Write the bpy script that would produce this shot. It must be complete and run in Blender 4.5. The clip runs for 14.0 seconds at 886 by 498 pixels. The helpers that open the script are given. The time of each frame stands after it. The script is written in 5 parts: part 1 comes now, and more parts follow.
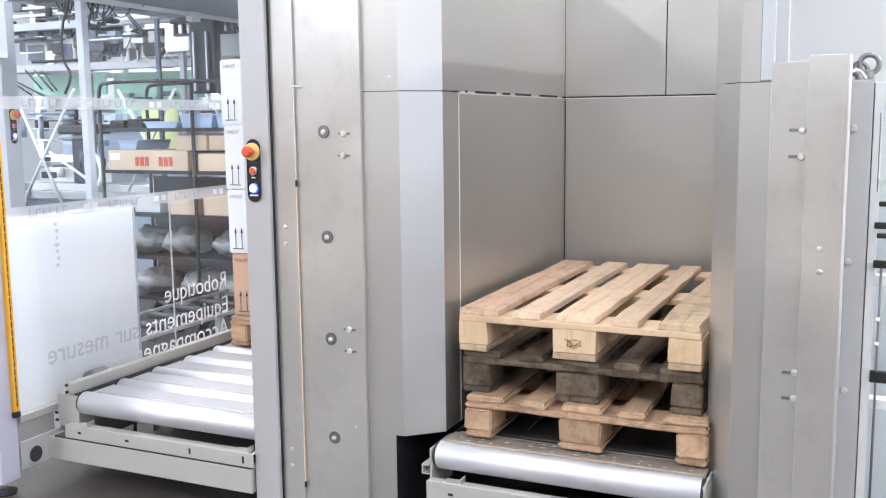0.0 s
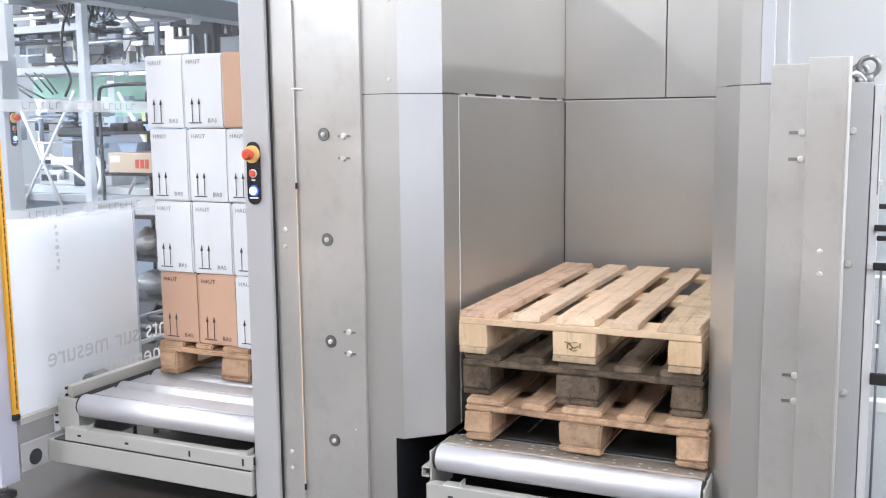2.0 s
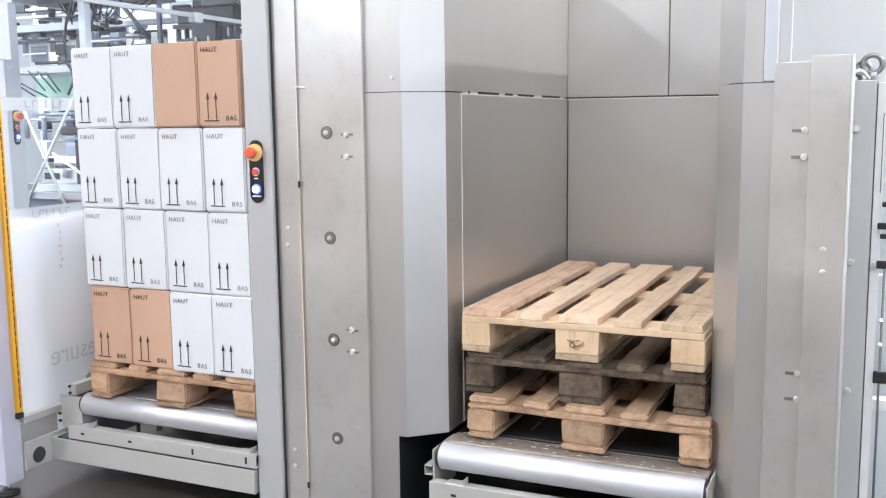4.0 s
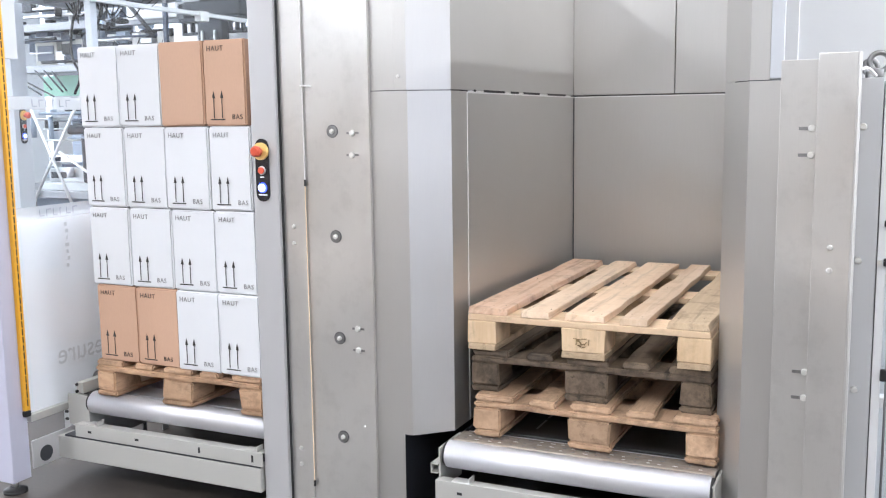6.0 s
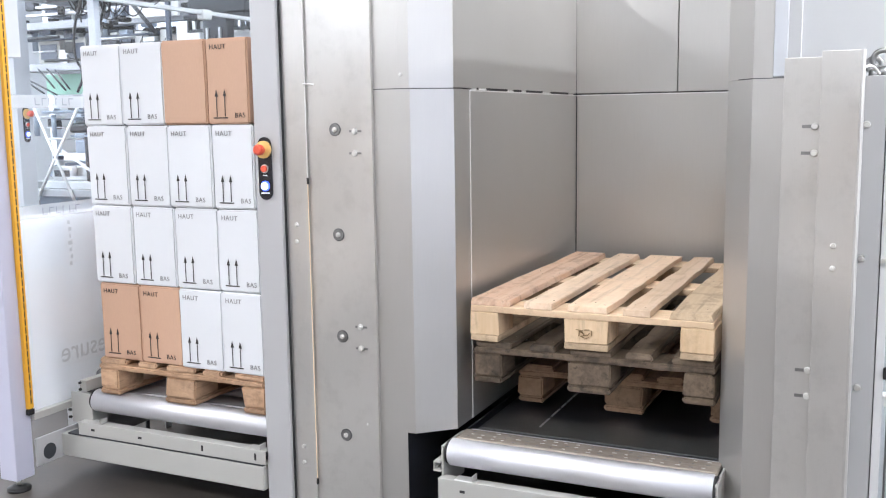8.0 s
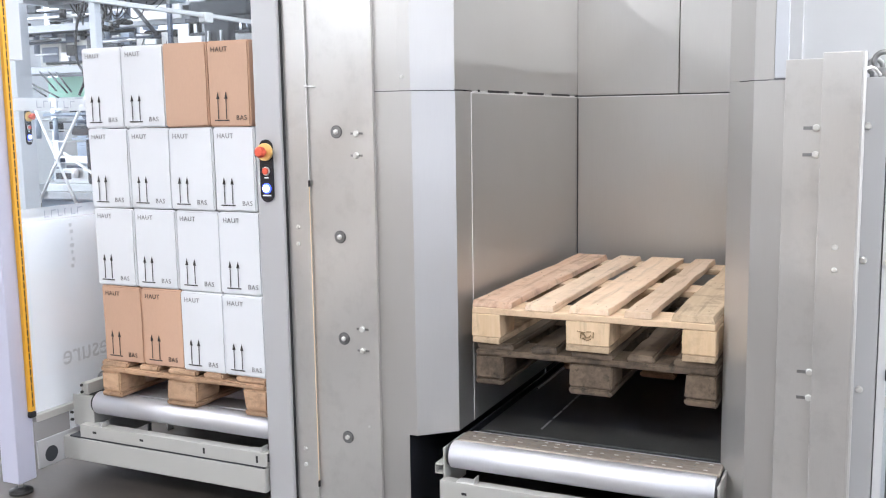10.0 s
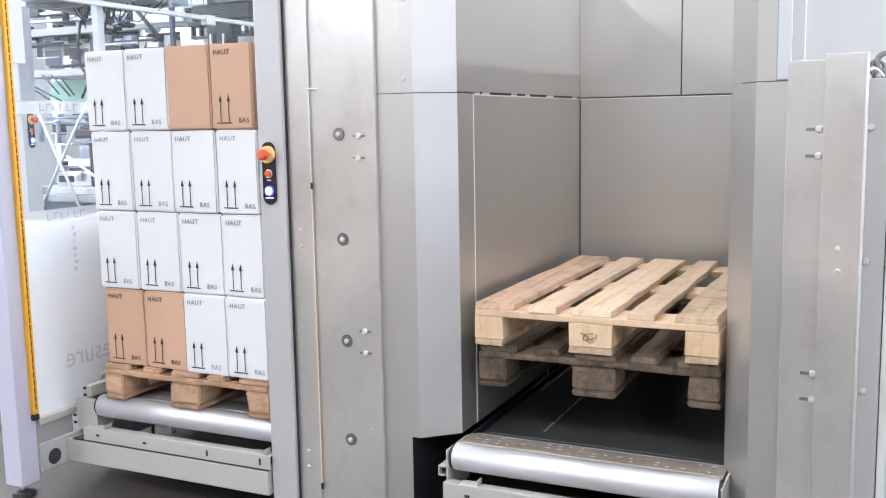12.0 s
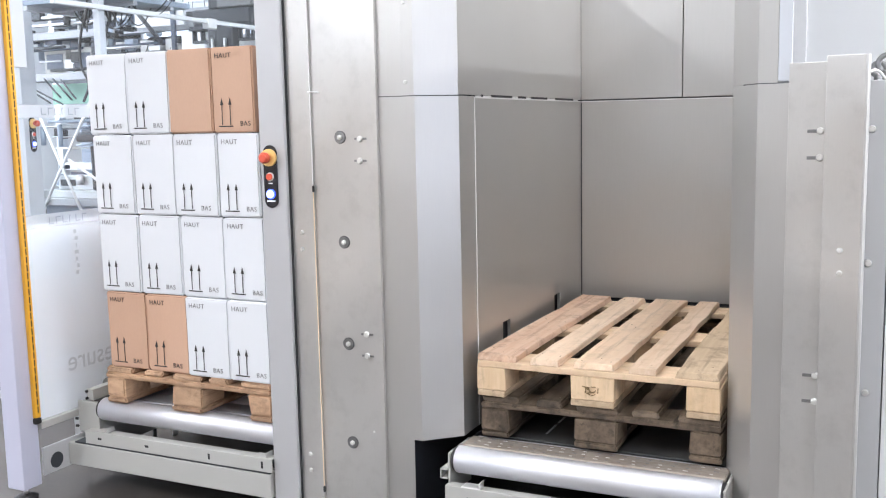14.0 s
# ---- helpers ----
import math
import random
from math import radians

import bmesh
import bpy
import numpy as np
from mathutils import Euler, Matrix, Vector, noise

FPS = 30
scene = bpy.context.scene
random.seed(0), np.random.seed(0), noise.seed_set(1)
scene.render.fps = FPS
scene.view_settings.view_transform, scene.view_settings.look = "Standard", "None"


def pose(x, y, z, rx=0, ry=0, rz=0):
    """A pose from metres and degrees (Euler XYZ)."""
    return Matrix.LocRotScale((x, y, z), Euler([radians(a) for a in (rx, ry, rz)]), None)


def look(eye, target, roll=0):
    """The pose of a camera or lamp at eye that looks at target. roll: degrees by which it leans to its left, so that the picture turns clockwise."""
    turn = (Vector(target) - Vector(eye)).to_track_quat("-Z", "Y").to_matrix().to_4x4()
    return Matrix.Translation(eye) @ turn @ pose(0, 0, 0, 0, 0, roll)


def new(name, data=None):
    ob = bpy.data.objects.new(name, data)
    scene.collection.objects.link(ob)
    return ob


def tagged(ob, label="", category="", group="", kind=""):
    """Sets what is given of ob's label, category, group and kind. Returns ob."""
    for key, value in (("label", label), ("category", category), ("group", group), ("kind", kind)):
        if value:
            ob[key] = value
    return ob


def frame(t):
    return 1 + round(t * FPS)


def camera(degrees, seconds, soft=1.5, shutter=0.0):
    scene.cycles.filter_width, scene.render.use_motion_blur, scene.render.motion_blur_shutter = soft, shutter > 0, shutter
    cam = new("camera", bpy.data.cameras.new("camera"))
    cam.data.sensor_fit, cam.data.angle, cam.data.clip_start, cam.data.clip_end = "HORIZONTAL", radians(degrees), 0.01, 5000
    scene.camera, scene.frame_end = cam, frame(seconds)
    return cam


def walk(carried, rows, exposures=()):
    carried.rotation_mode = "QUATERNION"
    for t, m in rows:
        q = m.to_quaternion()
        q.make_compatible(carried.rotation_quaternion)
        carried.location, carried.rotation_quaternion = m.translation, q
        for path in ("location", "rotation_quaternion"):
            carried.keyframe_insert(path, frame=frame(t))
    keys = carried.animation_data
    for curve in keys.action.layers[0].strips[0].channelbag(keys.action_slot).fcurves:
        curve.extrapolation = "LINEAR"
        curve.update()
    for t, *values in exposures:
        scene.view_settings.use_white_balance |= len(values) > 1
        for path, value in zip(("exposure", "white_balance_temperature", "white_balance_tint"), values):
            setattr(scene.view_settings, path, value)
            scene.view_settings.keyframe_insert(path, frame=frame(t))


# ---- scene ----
# ---- camera: handheld on the spot, only turning ----
cam = camera(49.61, 14.0, soft=1.15)
EYE = (1.256, -2.907, 1.430)
# seconds, turn to the left, tilt, roll in degrees
VIEW = [
    (0.0, 24.289, -7.714, -0.622),
    (0.5, 24.334, -7.746, -0.621),
    (1.0, 24.333, -7.713, -0.635),
    (1.5, 24.265, -7.571, -0.614),
    (2.0, 24.286, -7.564, -0.631),
    (2.5, 24.361, -7.610, -0.620),
    (3.0, 24.385, -7.652, -0.618),
    (5.5, 24.706, -7.706, -0.769),
    (6.0, 24.809, -7.757, -0.772),
    (6.5, 24.839, -7.796, -0.772),
    (7.0, 24.887, -7.845, -0.807),
    (7.5, 24.938, -7.847, -0.805),
    (8.0, 24.974, -7.861, -0.808),
    (10.5, 25.087, -7.715, -0.917),
    (11.0, 25.154, -7.740, -0.919),
    (11.5, 25.160, -7.698, -0.984),
    (12.0, 25.212, -7.604, -1.021),
    (12.5, 25.244, -7.580, -1.045),
    (13.0, 25.210, -7.495, -1.131),
    (13.5, 25.217, -7.434, -1.155),
    (14.0, 25.305, -7.442, -1.171),
]
walk(cam, [(t, pose(*EYE, 90 + tilt, 0, turn) @ pose(0, 0, 0, 0, 0, roll)) for t, turn, tilt, roll in VIEW],
     exposures=[(0.0, 0.59), (14.0, 0.59)])

# ---- world and light ----
world = bpy.data.worlds.new("sky")
world.use_nodes = True
scene.world = world
wn = world.node_tree.nodes
sky = wn.new("ShaderNodeTexSky")
sky.sky_type, sky.sun_disc, sky.sun_elevation, sky.sun_rotation = "NISHITA", False, radians(40), radians(200)
world.node_tree.links.new(sky.outputs[0], wn["Background"].inputs[0])
wn["Background"].inputs[1].default_value = 0.12


def area(name, m, sx, sy, watts, colour):
    lamp = bpy.data.lights.new(name, "AREA")
    lamp.shape, lamp.size, lamp.size_y, lamp.energy, lamp.color = "RECTANGLE", sx, sy, watts, colour
    ob = new(name, lamp)
    ob.matrix_world = m
    return tagged(ob, kind="structure")


HALL_X0, HALL_X1, HALL_Y0, HALL_Y1, HALL_Z = -13.0, 9.0, -9.0, 11.0, 6.0
LAMP_ROWS = [(-7.2, -5.6, 150), (-4.2, -6.0, 265), (-9.8, -1.5, 150), (-8.0, 5.5, 140), (-4.2, 6.0, 140), (-0.4, 6.0, 120), (-4.2, -0.3, 170), (-1.3, 0.8, 80),
             (1.6, -5.2, 195), (5.4, -5.5, 190), (1.8, 1.2, 75), (5.7, 0.8, 560)]
for lx, ly, power in LAMP_ROWS:
    area("ceiling_strip_light", pose(lx, ly, HALL_Z - 0.62), 0.18, 3.2, power, (0.965, 0.975, 1.0))
# daylight standing in the window openings
area("window_daylight", look((HALL_X0 + 0.3, 1.0, 3.0), (0, 1.0, 2.2)), 14, 3.4, 700, (0.88, 0.92, 1.0))
area("window_daylight", look((-4.0, HALL_Y1 - 0.3, 3.2), (-3.0, 0, 2.0)), 12, 1.6, 260, (0.88, 0.93, 1.0))

# ---- materials ----


def material(name, colour, rough=0.5, metal=0.0, var=0.08, scale=6.0, fine=120.0, bump=0.05, stretch=(1, 1, 1),
             tint=None, rough_var=0.08, rand=0.0, coat=0.0, wave=0.0, stain_sheen=0.0, grain=0.0):
    """Two scales of noise in colour, roughness and relief; rand varies pieces; tint is the second colour."""
    m = bpy.data.materials.new(name)
    m.use_nodes = True
    n, l = m.node_tree.nodes, m.node_tree.links
    b = n["Principled BSDF"]
    co = n.new("ShaderNodeTexCoord")
    mp = n.new("ShaderNodeMapping")
    mp.inputs["Scale"].default_value = stretch
    l.new(co.outputs["Object"], mp.inputs["Vector"])
    info = n.new("ShaderNodeObjectInfo")
    shift = n.new("ShaderNodeVectorMath")
    shift.operation = "ADD"
    mul = n.new("ShaderNodeMath")
    mul.operation = "MULTIPLY"
    mul.inputs[1].default_value = 37.0 if rand else 0.0
    l.new(info.outputs["Random"], mul.inputs[0])
    l.new(mp.outputs[0], shift.inputs[0])
    l.new(mul.outputs[0], shift.inputs[1])
    big = n.new("ShaderNodeTexNoise")
    big.inputs["Scale"].default_value, big.inputs["Detail"].default_value = scale, 4.0
    small = n.new("ShaderNodeTexNoise")
    small.inputs["Scale"].default_value, small.inputs["Detail"].default_value = fine, 3.0
    for t in (big, small):
        l.new(shift.outputs[0], t.inputs["Vector"])
    c2 = tint if tint else tuple(min(1, max(0, c * (1 - 2 * var))) for c in colour)
    ramp = n.new("ShaderNodeValToRGB")
    ramp.color_ramp.elements[0].position, ramp.color_ramp.elements[1].position = 0.3, 0.72
    ramp.color_ramp.elements[0].color, ramp.color_ramp.elements[1].color = (*c2, 1), (*colour, 1)
    mix = n.new("ShaderNodeMath")
    mix.operation = "MULTIPLY_ADD"
    mix.inputs[1].default_value = 0.4
    l.new(small.outputs[0], mix.inputs[0])
    half = n.new("ShaderNodeMath")
    half.operation = "MULTIPLY"
    half.inputs[1].default_value = 0.6
    l.new(big.outputs[0], half.inputs[0])
    l.new(half.outputs[0], mix.inputs[2])
    l.new(mix.outputs[0], ramp.inputs[0])
    out = ramp.outputs[0]
    if rand:
        hsv = n.new("ShaderNodeHueSaturation")
        rng = n.new("ShaderNodeMapRange")
        rng.inputs["To Min"].default_value, rng.inputs["To Max"].default_value = 1 - rand, 1 + rand
        l.new(info.outputs["Random"], rng.inputs["Value"])
        l.new(rng.outputs[0], hsv.inputs["Value"])
        l.new(out, hsv.inputs["Color"])
        out = hsv.outputs[0]
    if stain_sheen:
        # dirt, knots and scuffs in patches of their own; on steel plate, painted reflections
        st = n.new("ShaderNodeTexNoise")
        st.inputs["Scale"].default_value, st.inputs["Detail"].default_value, st.inputs["Roughness"].default_value = 11.0, 6.0, 0.7
        off = n.new("ShaderNodeVectorMath")
        off.operation = "ADD"
        l.new(co.outputs["Object"], off.inputs[0])
        l.new(mul.outputs[0], off.inputs[1])
        l.new(off.outputs[0], st.inputs["Vector"])
        cut = n.new("ShaderNodeMapRange")
        cut.inputs["From Min"].default_value, cut.inputs["From Max"].default_value = 0.5, 0.72
        cut.inputs["To Max"].default_value = stain_sheen
        l.new(st.outputs[0], cut.inputs["Value"])
        mixc = n.new("ShaderNodeMix")
        mixc.data_type = "RGBA"
        l.new(cut.outputs[0], mixc.inputs["Factor"])
        l.new(out, mixc.inputs["A"])
        mixc.inputs["B"].default_value = (*(c * 0.3 for c in c2), 1)
        out = mixc.outputs["Result"]
    if grain:
        # dark growth lines and drying cracks along the fibre
        gr = n.new("ShaderNodeTexNoise")
        gr.inputs["Scale"].default_value, gr.inputs["Detail"].default_value, gr.inputs["Roughness"].default_value = 30.0, 5.0, 0.65
        l.new(shift.outputs[0], gr.inputs["Vector"])
        gc = n.new("ShaderNodeMapRange")
        gc.inputs["From Min"].default_value, gc.inputs["From Max"].default_value = 0.54, 0.68
        gc.inputs["To Max"].default_value = grain
        l.new(gr.outputs[0], gc.inputs["Value"])
        gm = n.new("ShaderNodeMix")
        gm.data_type = "RGBA"
        l.new(gc.outputs[0], gm.inputs["Factor"])
        l.new(out, gm.inputs["A"])
        gm.inputs["B"].default_value = (*(c * 0.45 for c in c2), 1)
        out = gm.outputs["Result"]
    l.new(out, b.inputs["Base Color"])
    rr = n.new("ShaderNodeMapRange")
    rr.inputs["To Min"].default_value, rr.inputs["To Max"].default_value = rough - rough_var, rough + rough_var
    l.new(mix.outputs[0], rr.inputs["Value"])
    l.new(rr.outputs[0], b.inputs["Roughness"])
    b.inputs["Metallic"].default_value = metal
    b.inputs["Coat Weight"].default_value = coat
    if bump:
        bp = n.new("ShaderNodeBump")
        bp.inputs["Strength"].default_value, bp.inputs["Distance"].default_value = bump, 0.002
        l.new(small.outputs[0], bp.inputs["Height"])
        l.new(bp.outputs[0], b.inputs["Normal"])
        if wave:
            # slight unevenness of thin sheet
            wv = n.new("ShaderNodeTexNoise")
            wv.inputs["Scale"].default_value, wv.inputs["Detail"].default_value = 2.3, 1.0
            l.new(co.outputs["Object"], wv.inputs["Vector"])
            b2 = n.new("ShaderNodeBump")
            b2.inputs["Strength"].default_value, b2.inputs["Distance"].default_value = 1.0, wave
            l.new(wv.outputs[0], b2.inputs["Height"])
            l.new(bp.outputs[0], b2.inputs["Normal"])
            l.new(b2.outputs[0], b.inputs["Normal"])
    return m


def glow(name, colour, strength):
    m = bpy.data.materials.new(name)
    m.use_nodes = True
    b = m.node_tree.nodes["Principled BSDF"]
    b.inputs["Base Color"].default_value = (*colour, 1)
    b.inputs["Emission Color"].default_value = (*colour, 1)
    b.inputs["Emission Strength"].default_value = strength
    return m


def clear(name, tint, rough, see):
    """Thin sheet: mostly see-through, with real surface gloss."""
    m = bpy.data.materials.new(name)
    m.use_nodes = True
    n, l = m.node_tree.nodes, m.node_tree.links
    n.remove(n["Principled BSDF"])
    tr = n.new("ShaderNodeBsdfTransparent")
    tr.inputs[0].default_value = (*tint, 1)
    gl = n.new("ShaderNodeBsdfGlossy")
    gl.inputs["Roughness"].default_value = rough
    fr = n.new("ShaderNodeFresnel")
    fr.inputs["IOR"].default_value = 1.6
    mx = n.new("ShaderNodeMixShader")
    l.new(fr.outputs[0], mx.inputs[0])
    l.new(tr.outputs[0], mx.inputs[1])
    l.new(gl.outputs[0], mx.inputs[2])
    last = mx
    if see < 1:
        df = n.new("ShaderNodeBsdfDiffuse")
        df.inputs[0].default_value = (0.8, 0.82, 0.84, 1)
        m2 = n.new("ShaderNodeMixShader")
        m2.inputs[0].default_value = see
        l.new(df.outputs[0], m2.inputs[1])
        l.new(mx.outputs[0], m2.inputs[2])
        last = m2
    l.new(last.outputs[0], n["Material Output"].inputs[0])
    return m


STEEL = material("brushed_steel", (0.58, 0.57, 0.557), 0.38, 0.79, var=0.04, scale=2.2, fine=600, bump=0.012, stretch=(1, 1, 0.02), rough_var=0.06, wave=0.014)
# faint dark patches in the plate's colour imitate uneven reflections
STEEL_B = material("brushed_steel_plate", (0.625, 0.613, 0.597), 0.32, 0.68, var=0.04, scale=1.8, fine=600, bump=0.010, stretch=(1, 1, 0.03), rough_var=0.07, wave=0.03, stain_sheen=0.14)
PAINT_GREY = material("light_grey_powder_coat", (0.43, 0.425, 0.405), 0.42, 0.0, var=0.04, scale=5, fine=700, bump=0.06)
PAINT_POST = material("silver_grey_powder_coat", (0.51, 0.51, 0.525), 0.38, 0.3, var=0.03, scale=3, fine=800, bump=0.05)
PAINT_PALE = material("pale_lavender_grey_coat", (0.52, 0.525, 0.645), 0.4, 0.1, var=0.03, scale=3, fine=800, bump=0.05)
PAINT_ICE = material("ice_grey_coat", (0.56, 0.585, 0.63), 0.4, 0.1, var=0.03, scale=3, fine=800, bump=0.05)
CABINET_GREY = material("cool_grey_lacquer", (0.52, 0.525, 0.54), 0.38, 0.1, var=0.03, scale=3, fine=700, bump=0.05)
FRAME_GREY = material("dull_grey_frame", (0.34, 0.355, 0.385), 0.42, 0.3, var=0.06, scale=4, fine=300, bump=0.05)
PAINT_WHITE = material("white_powder_coat", (0.76, 0.77, 0.79), 0.4, 0.0, var=0.03, scale=4, fine=600, bump=0.04)
PAINT_BLUEGREY = material("blue_grey_lacquer", (0.29, 0.345, 0.43), 0.42, 0.2, var=0.03, scale=3, fine=700, bump=0.05)
ZINC = material("zinc_roller", (0.71, 0.71, 0.745), 0.5, 0.76, var=0.025, scale=3, fine=160, bump=0.02, stretch=(0.1, 1, 1), rough_var=0.03)
DULL_ZINC = material("dull_zinc_sheet", (0.58, 0.58, 0.61), 0.5, 0.7, var=0.06, scale=9, fine=140, bump=0.04)
SCREW = material("bright_screw", (0.84, 0.84, 0.82), 0.32, 0.6, var=0.05, bump=0.0)
BLACK = material("black_rubber", (0.018, 0.018, 0.02), 0.6, 0.0, var=0.2, scale=20, bump=0.1)
# near-black colour standing in for the shade inside openings
OPENING_SHADE = material("opening_shade", (0.02, 0.022, 0.032), 0.5, 0.0, var=0.2, scale=4, bump=0.05)
SLIDE = material("scuffed_dark_sheet", (0.1, 0.102, 0.1), 0.34, 0.3, tint=(0.05, 0.05, 0.05), scale=9, fine=80, bump=0.08)
BELT = material("dark_belt", (0.042, 0.044, 0.052), 0.3, 0.0, var=0.25, scale=5, fine=60, bump=0.1)
DUSTY = material("dusty_worn_steel", (0.5, 0.45, 0.40), 0.5, 0.45, tint=(0.26, 0.21, 0.17), scale=14, fine=90, bump=0.2, stretch=(0.4, 1, 1))
WOOD_NEW = material("fresh_pine", (0.75, 0.59, 0.45), 0.7, 0.0, tint=(0.60, 0.415, 0.275), scale=9, fine=70, bump=0.35, stretch=(1, 0.06, 1), rand=0.14, stain_sheen=0.3, grain=0.45)
WOOD_BLOCK = material("yellow_pine_block", (0.73, 0.56, 0.385), 0.72, 0.0, tint=(0.58, 0.405, 0.245), scale=7, fine=80, bump=0.35, stretch=(1, 0.5, 0.12), rand=0.08, stain_sheen=0.4, grain=0.40)
WOOD_PINK = material("reddish_pine_board", (0.70, 0.53, 0.40), 0.7, 0.0, tint=(0.55, 0.33, 0.22), scale=9, fine=70, bump=0.35, stretch=(1, 0.06, 1), rand=0.04, stain_sheen=0.6, grain=0.55)
WOOD_NEW_X = material("fresh_pine_cross", (0.72, 0.56, 0.38), 0.7, 0.0, tint=(0.62, 0.42, 0.28), scale=9, fine=70, bump=0.35, stretch=(0.06, 1, 1), rand=0.12, stain_sheen=0.4, grain=0.45)
WOOD_WORN = material("worn_pine", (0.60, 0.46, 0.32), 0.75, 0.0, tint=(0.34, 0.24, 0.15), scale=9, fine=60, bump=0.4, stretch=(1, 0.06, 1), rand=0.1, stain_sheen=0.7, grain=0.65)
WOOD_OLD = material("weathered_pine", (0.2, 0.145, 0.1), 0.8, 0.0, tint=(0.048, 0.034, 0.024), scale=10, fine=60, bump=0.5, stretch=(1, 0.08, 1), rand=0.3, stain_sheen=0.8, grain=0.85)
WOOD_MID = material("aged_pine", (0.56, 0.38, 0.25), 0.78, 0.0, tint=(0.3, 0.185, 0.115), scale=9, fine=60, bump=0.45, stretch=(1, 0.08, 1), rand=0.25, stain_sheen=0.65, grain=0.55)
WOOD_WARM = material("brown_pine", (0.59, 0.39, 0.25), 0.74, 0.0, tint=(0.34, 0.2, 0.12), scale=9, fine=60, bump=0.4, stretch=(0.3, 0.1, 1), rand=0.2, stain_sheen=0.65, grain=0.70)
STAMP = material("burnt_mark", (0.27, 0.18, 0.09), 0.7, 0.0, bump=0.0)
NAIL = material("rusty_nail", (0.3, 0.23, 0.17), 0.6, 0.6, bump=0.0)
CARD_WHITE = material("white_cardboard", (0.68, 0.695, 0.725), 0.62, 0.0, var=0.015, scale=3, fine=260, bump=0.05, rand=0.015)
CARD_BROWN = material("brown_cardboard", (0.56, 0.355, 0.25), 0.68, 0.0, var=0.05, scale=4, fine=220, bump=0.06, stretch=(1, 1, 0.3), rand=0.05)
INK_PALE = material("grey_print", (0.29, 0.29, 0.3), 0.6, 0.0, var=0.25, scale=60, bump=0.0)
INK = material("dark_print", (0.035, 0.03, 0.03), 0.6, 0.0, var=0.2, bump=0.0)
YELLOW = material("yellow_profile", (0.83, 0.42, 0.035), 0.35, 0.0, var=0.05, bump=0.02)
YELLOW_COLLAR = material("yellow_collar", (0.86, 0.56, 0.2), 0.35, 0.0, var=0.04, bump=0.0)
PALE_YELLOW = material("pale_yellow_strip", (0.88, 0.71, 0.5), 0.5, 0.0, var=0.04, bump=0.0)
RED = material("red_plastic", (0.74, 0.11, 0.06), 0.3, 0.0, var=0.08, bump=0.0)
BLACK_GLOSS = material("black_panel", (0.012, 0.013, 0.02), 0.25, 0.0, var=0.1, bump=0.0)
WHITE_PLASTIC = material("white_plastic", (0.8, 0.8, 0.8), 0.35, 0.0, var=0.02, bump=0.0)
LED_BLUE = glow("blue_lit_ring", (0.05, 0.1, 1.0), 1.4)
LED_WHITE = glow("white_lit_button", (0.75, 0.85, 1.0), 1.0)
CLEAR = bpy.data.materials.new("clear_back")
CLEAR.use_nodes = True
CLEAR.node_tree.nodes.remove(CLEAR.node_tree.nodes["Principled BSDF"])
CLEAR.node_tree.links.new(CLEAR.node_tree.nodes.new("ShaderNodeBsdfTransparent").outputs[0], CLEAR.node_tree.nodes["Material Output"].inputs[0])
GLASS = clear("guard_glass", (0.915, 0.965, 1.0), 0.02, 0.975)
FROST = clear("frosted_band", (0.96, 0.97, 0.98), 0.3, 0.58)
BOARD = material("white_board", (0.93, 0.91, 0.925), 0.3, 0.0, var=0.02, scale=3, bump=0.02)
LETTER = material("white_vinyl", (0.85, 0.86, 0.87), 0.5, 0.0, var=0.02, bump=0.0)
FILM = material("cloudy_plastic_film", (0.34, 0.35, 0.36), 0.35, 0.1, var=0.2, scale=14, bump=0.2)
MARK = material("grey_mark", (0.2, 0.21, 0.23), 0.5, 0.0, var=0.03, bump=0.0)
FAINT_MARK = material("faint_grey_mark", (0.66, 0.67, 0.7), 0.5, 0.0, var=0.03, bump=0.0)
WASHER = material("grey_washer", (0.32, 0.32, 0.325), 0.4, 0.9, var=0.15, scale=40, bump=0.03)
# white vinyl given a greyer colour, for its shaded look before the board
LETTER_DIM = material("dimmed_vinyl", (0.57, 0.58, 0.61), 0.5, 0.0, var=0.03, bump=0.0)
CONCRETE = material("grey_concrete_floor", (0.066, 0.056, 0.049), 0.46, 0.0, tint=(0.028, 0.023, 0.02), scale=2.6, fine=45, bump=0.06)
PLASTER = material("white_hall_wall", (0.7, 0.72, 0.74), 0.7, 0.0, var=0.04, scale=0.7, fine=60, bump=0.08)
REFLECTION_BROWN = material("brown_grey_reflection_band", (0.45, 0.35, 0.265), 0.5, 0.0, var=0.06, scale=1.0, fine=60, bump=0.05)
ALU = material("aluminium_profile", (0.6, 0.62, 0.64), 0.34, 0.75, var=0.06, scale=4, fine=200, bump=0.03)
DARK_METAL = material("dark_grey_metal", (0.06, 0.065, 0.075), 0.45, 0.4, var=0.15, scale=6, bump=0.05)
NAVY = material("dark_navy_lacquer", (0.075, 0.095, 0.14), 0.45, 0.1, var=0.2, scale=5, fine=300, bump=0.05)
MOTOR_GREY = material("motor_grey_enamel", (0.2, 0.205, 0.215), 0.55, 0.1, var=0.08, scale=8, bump=0.05)
REFLECTION_GREY = material("grey_reflection_panel", (0.13, 0.125, 0.12), 0.5, 0.0, var=0.08, scale=2, fine=80, bump=0.05)
RACK = material("anthracite_tube", (0.035, 0.038, 0.045), 0.4, 0.3, var=0.15, bump=0.02)
BLUE_BIN = material("pale_blue_plastic", (0.42, 0.55, 0.76), 0.4, 0.0, var=0.06, bump=0.02)
GREEN = material("mint_green_paint", (0.36, 0.68, 0.54), 0.45, 0.0, var=0.06, bump=0.02)
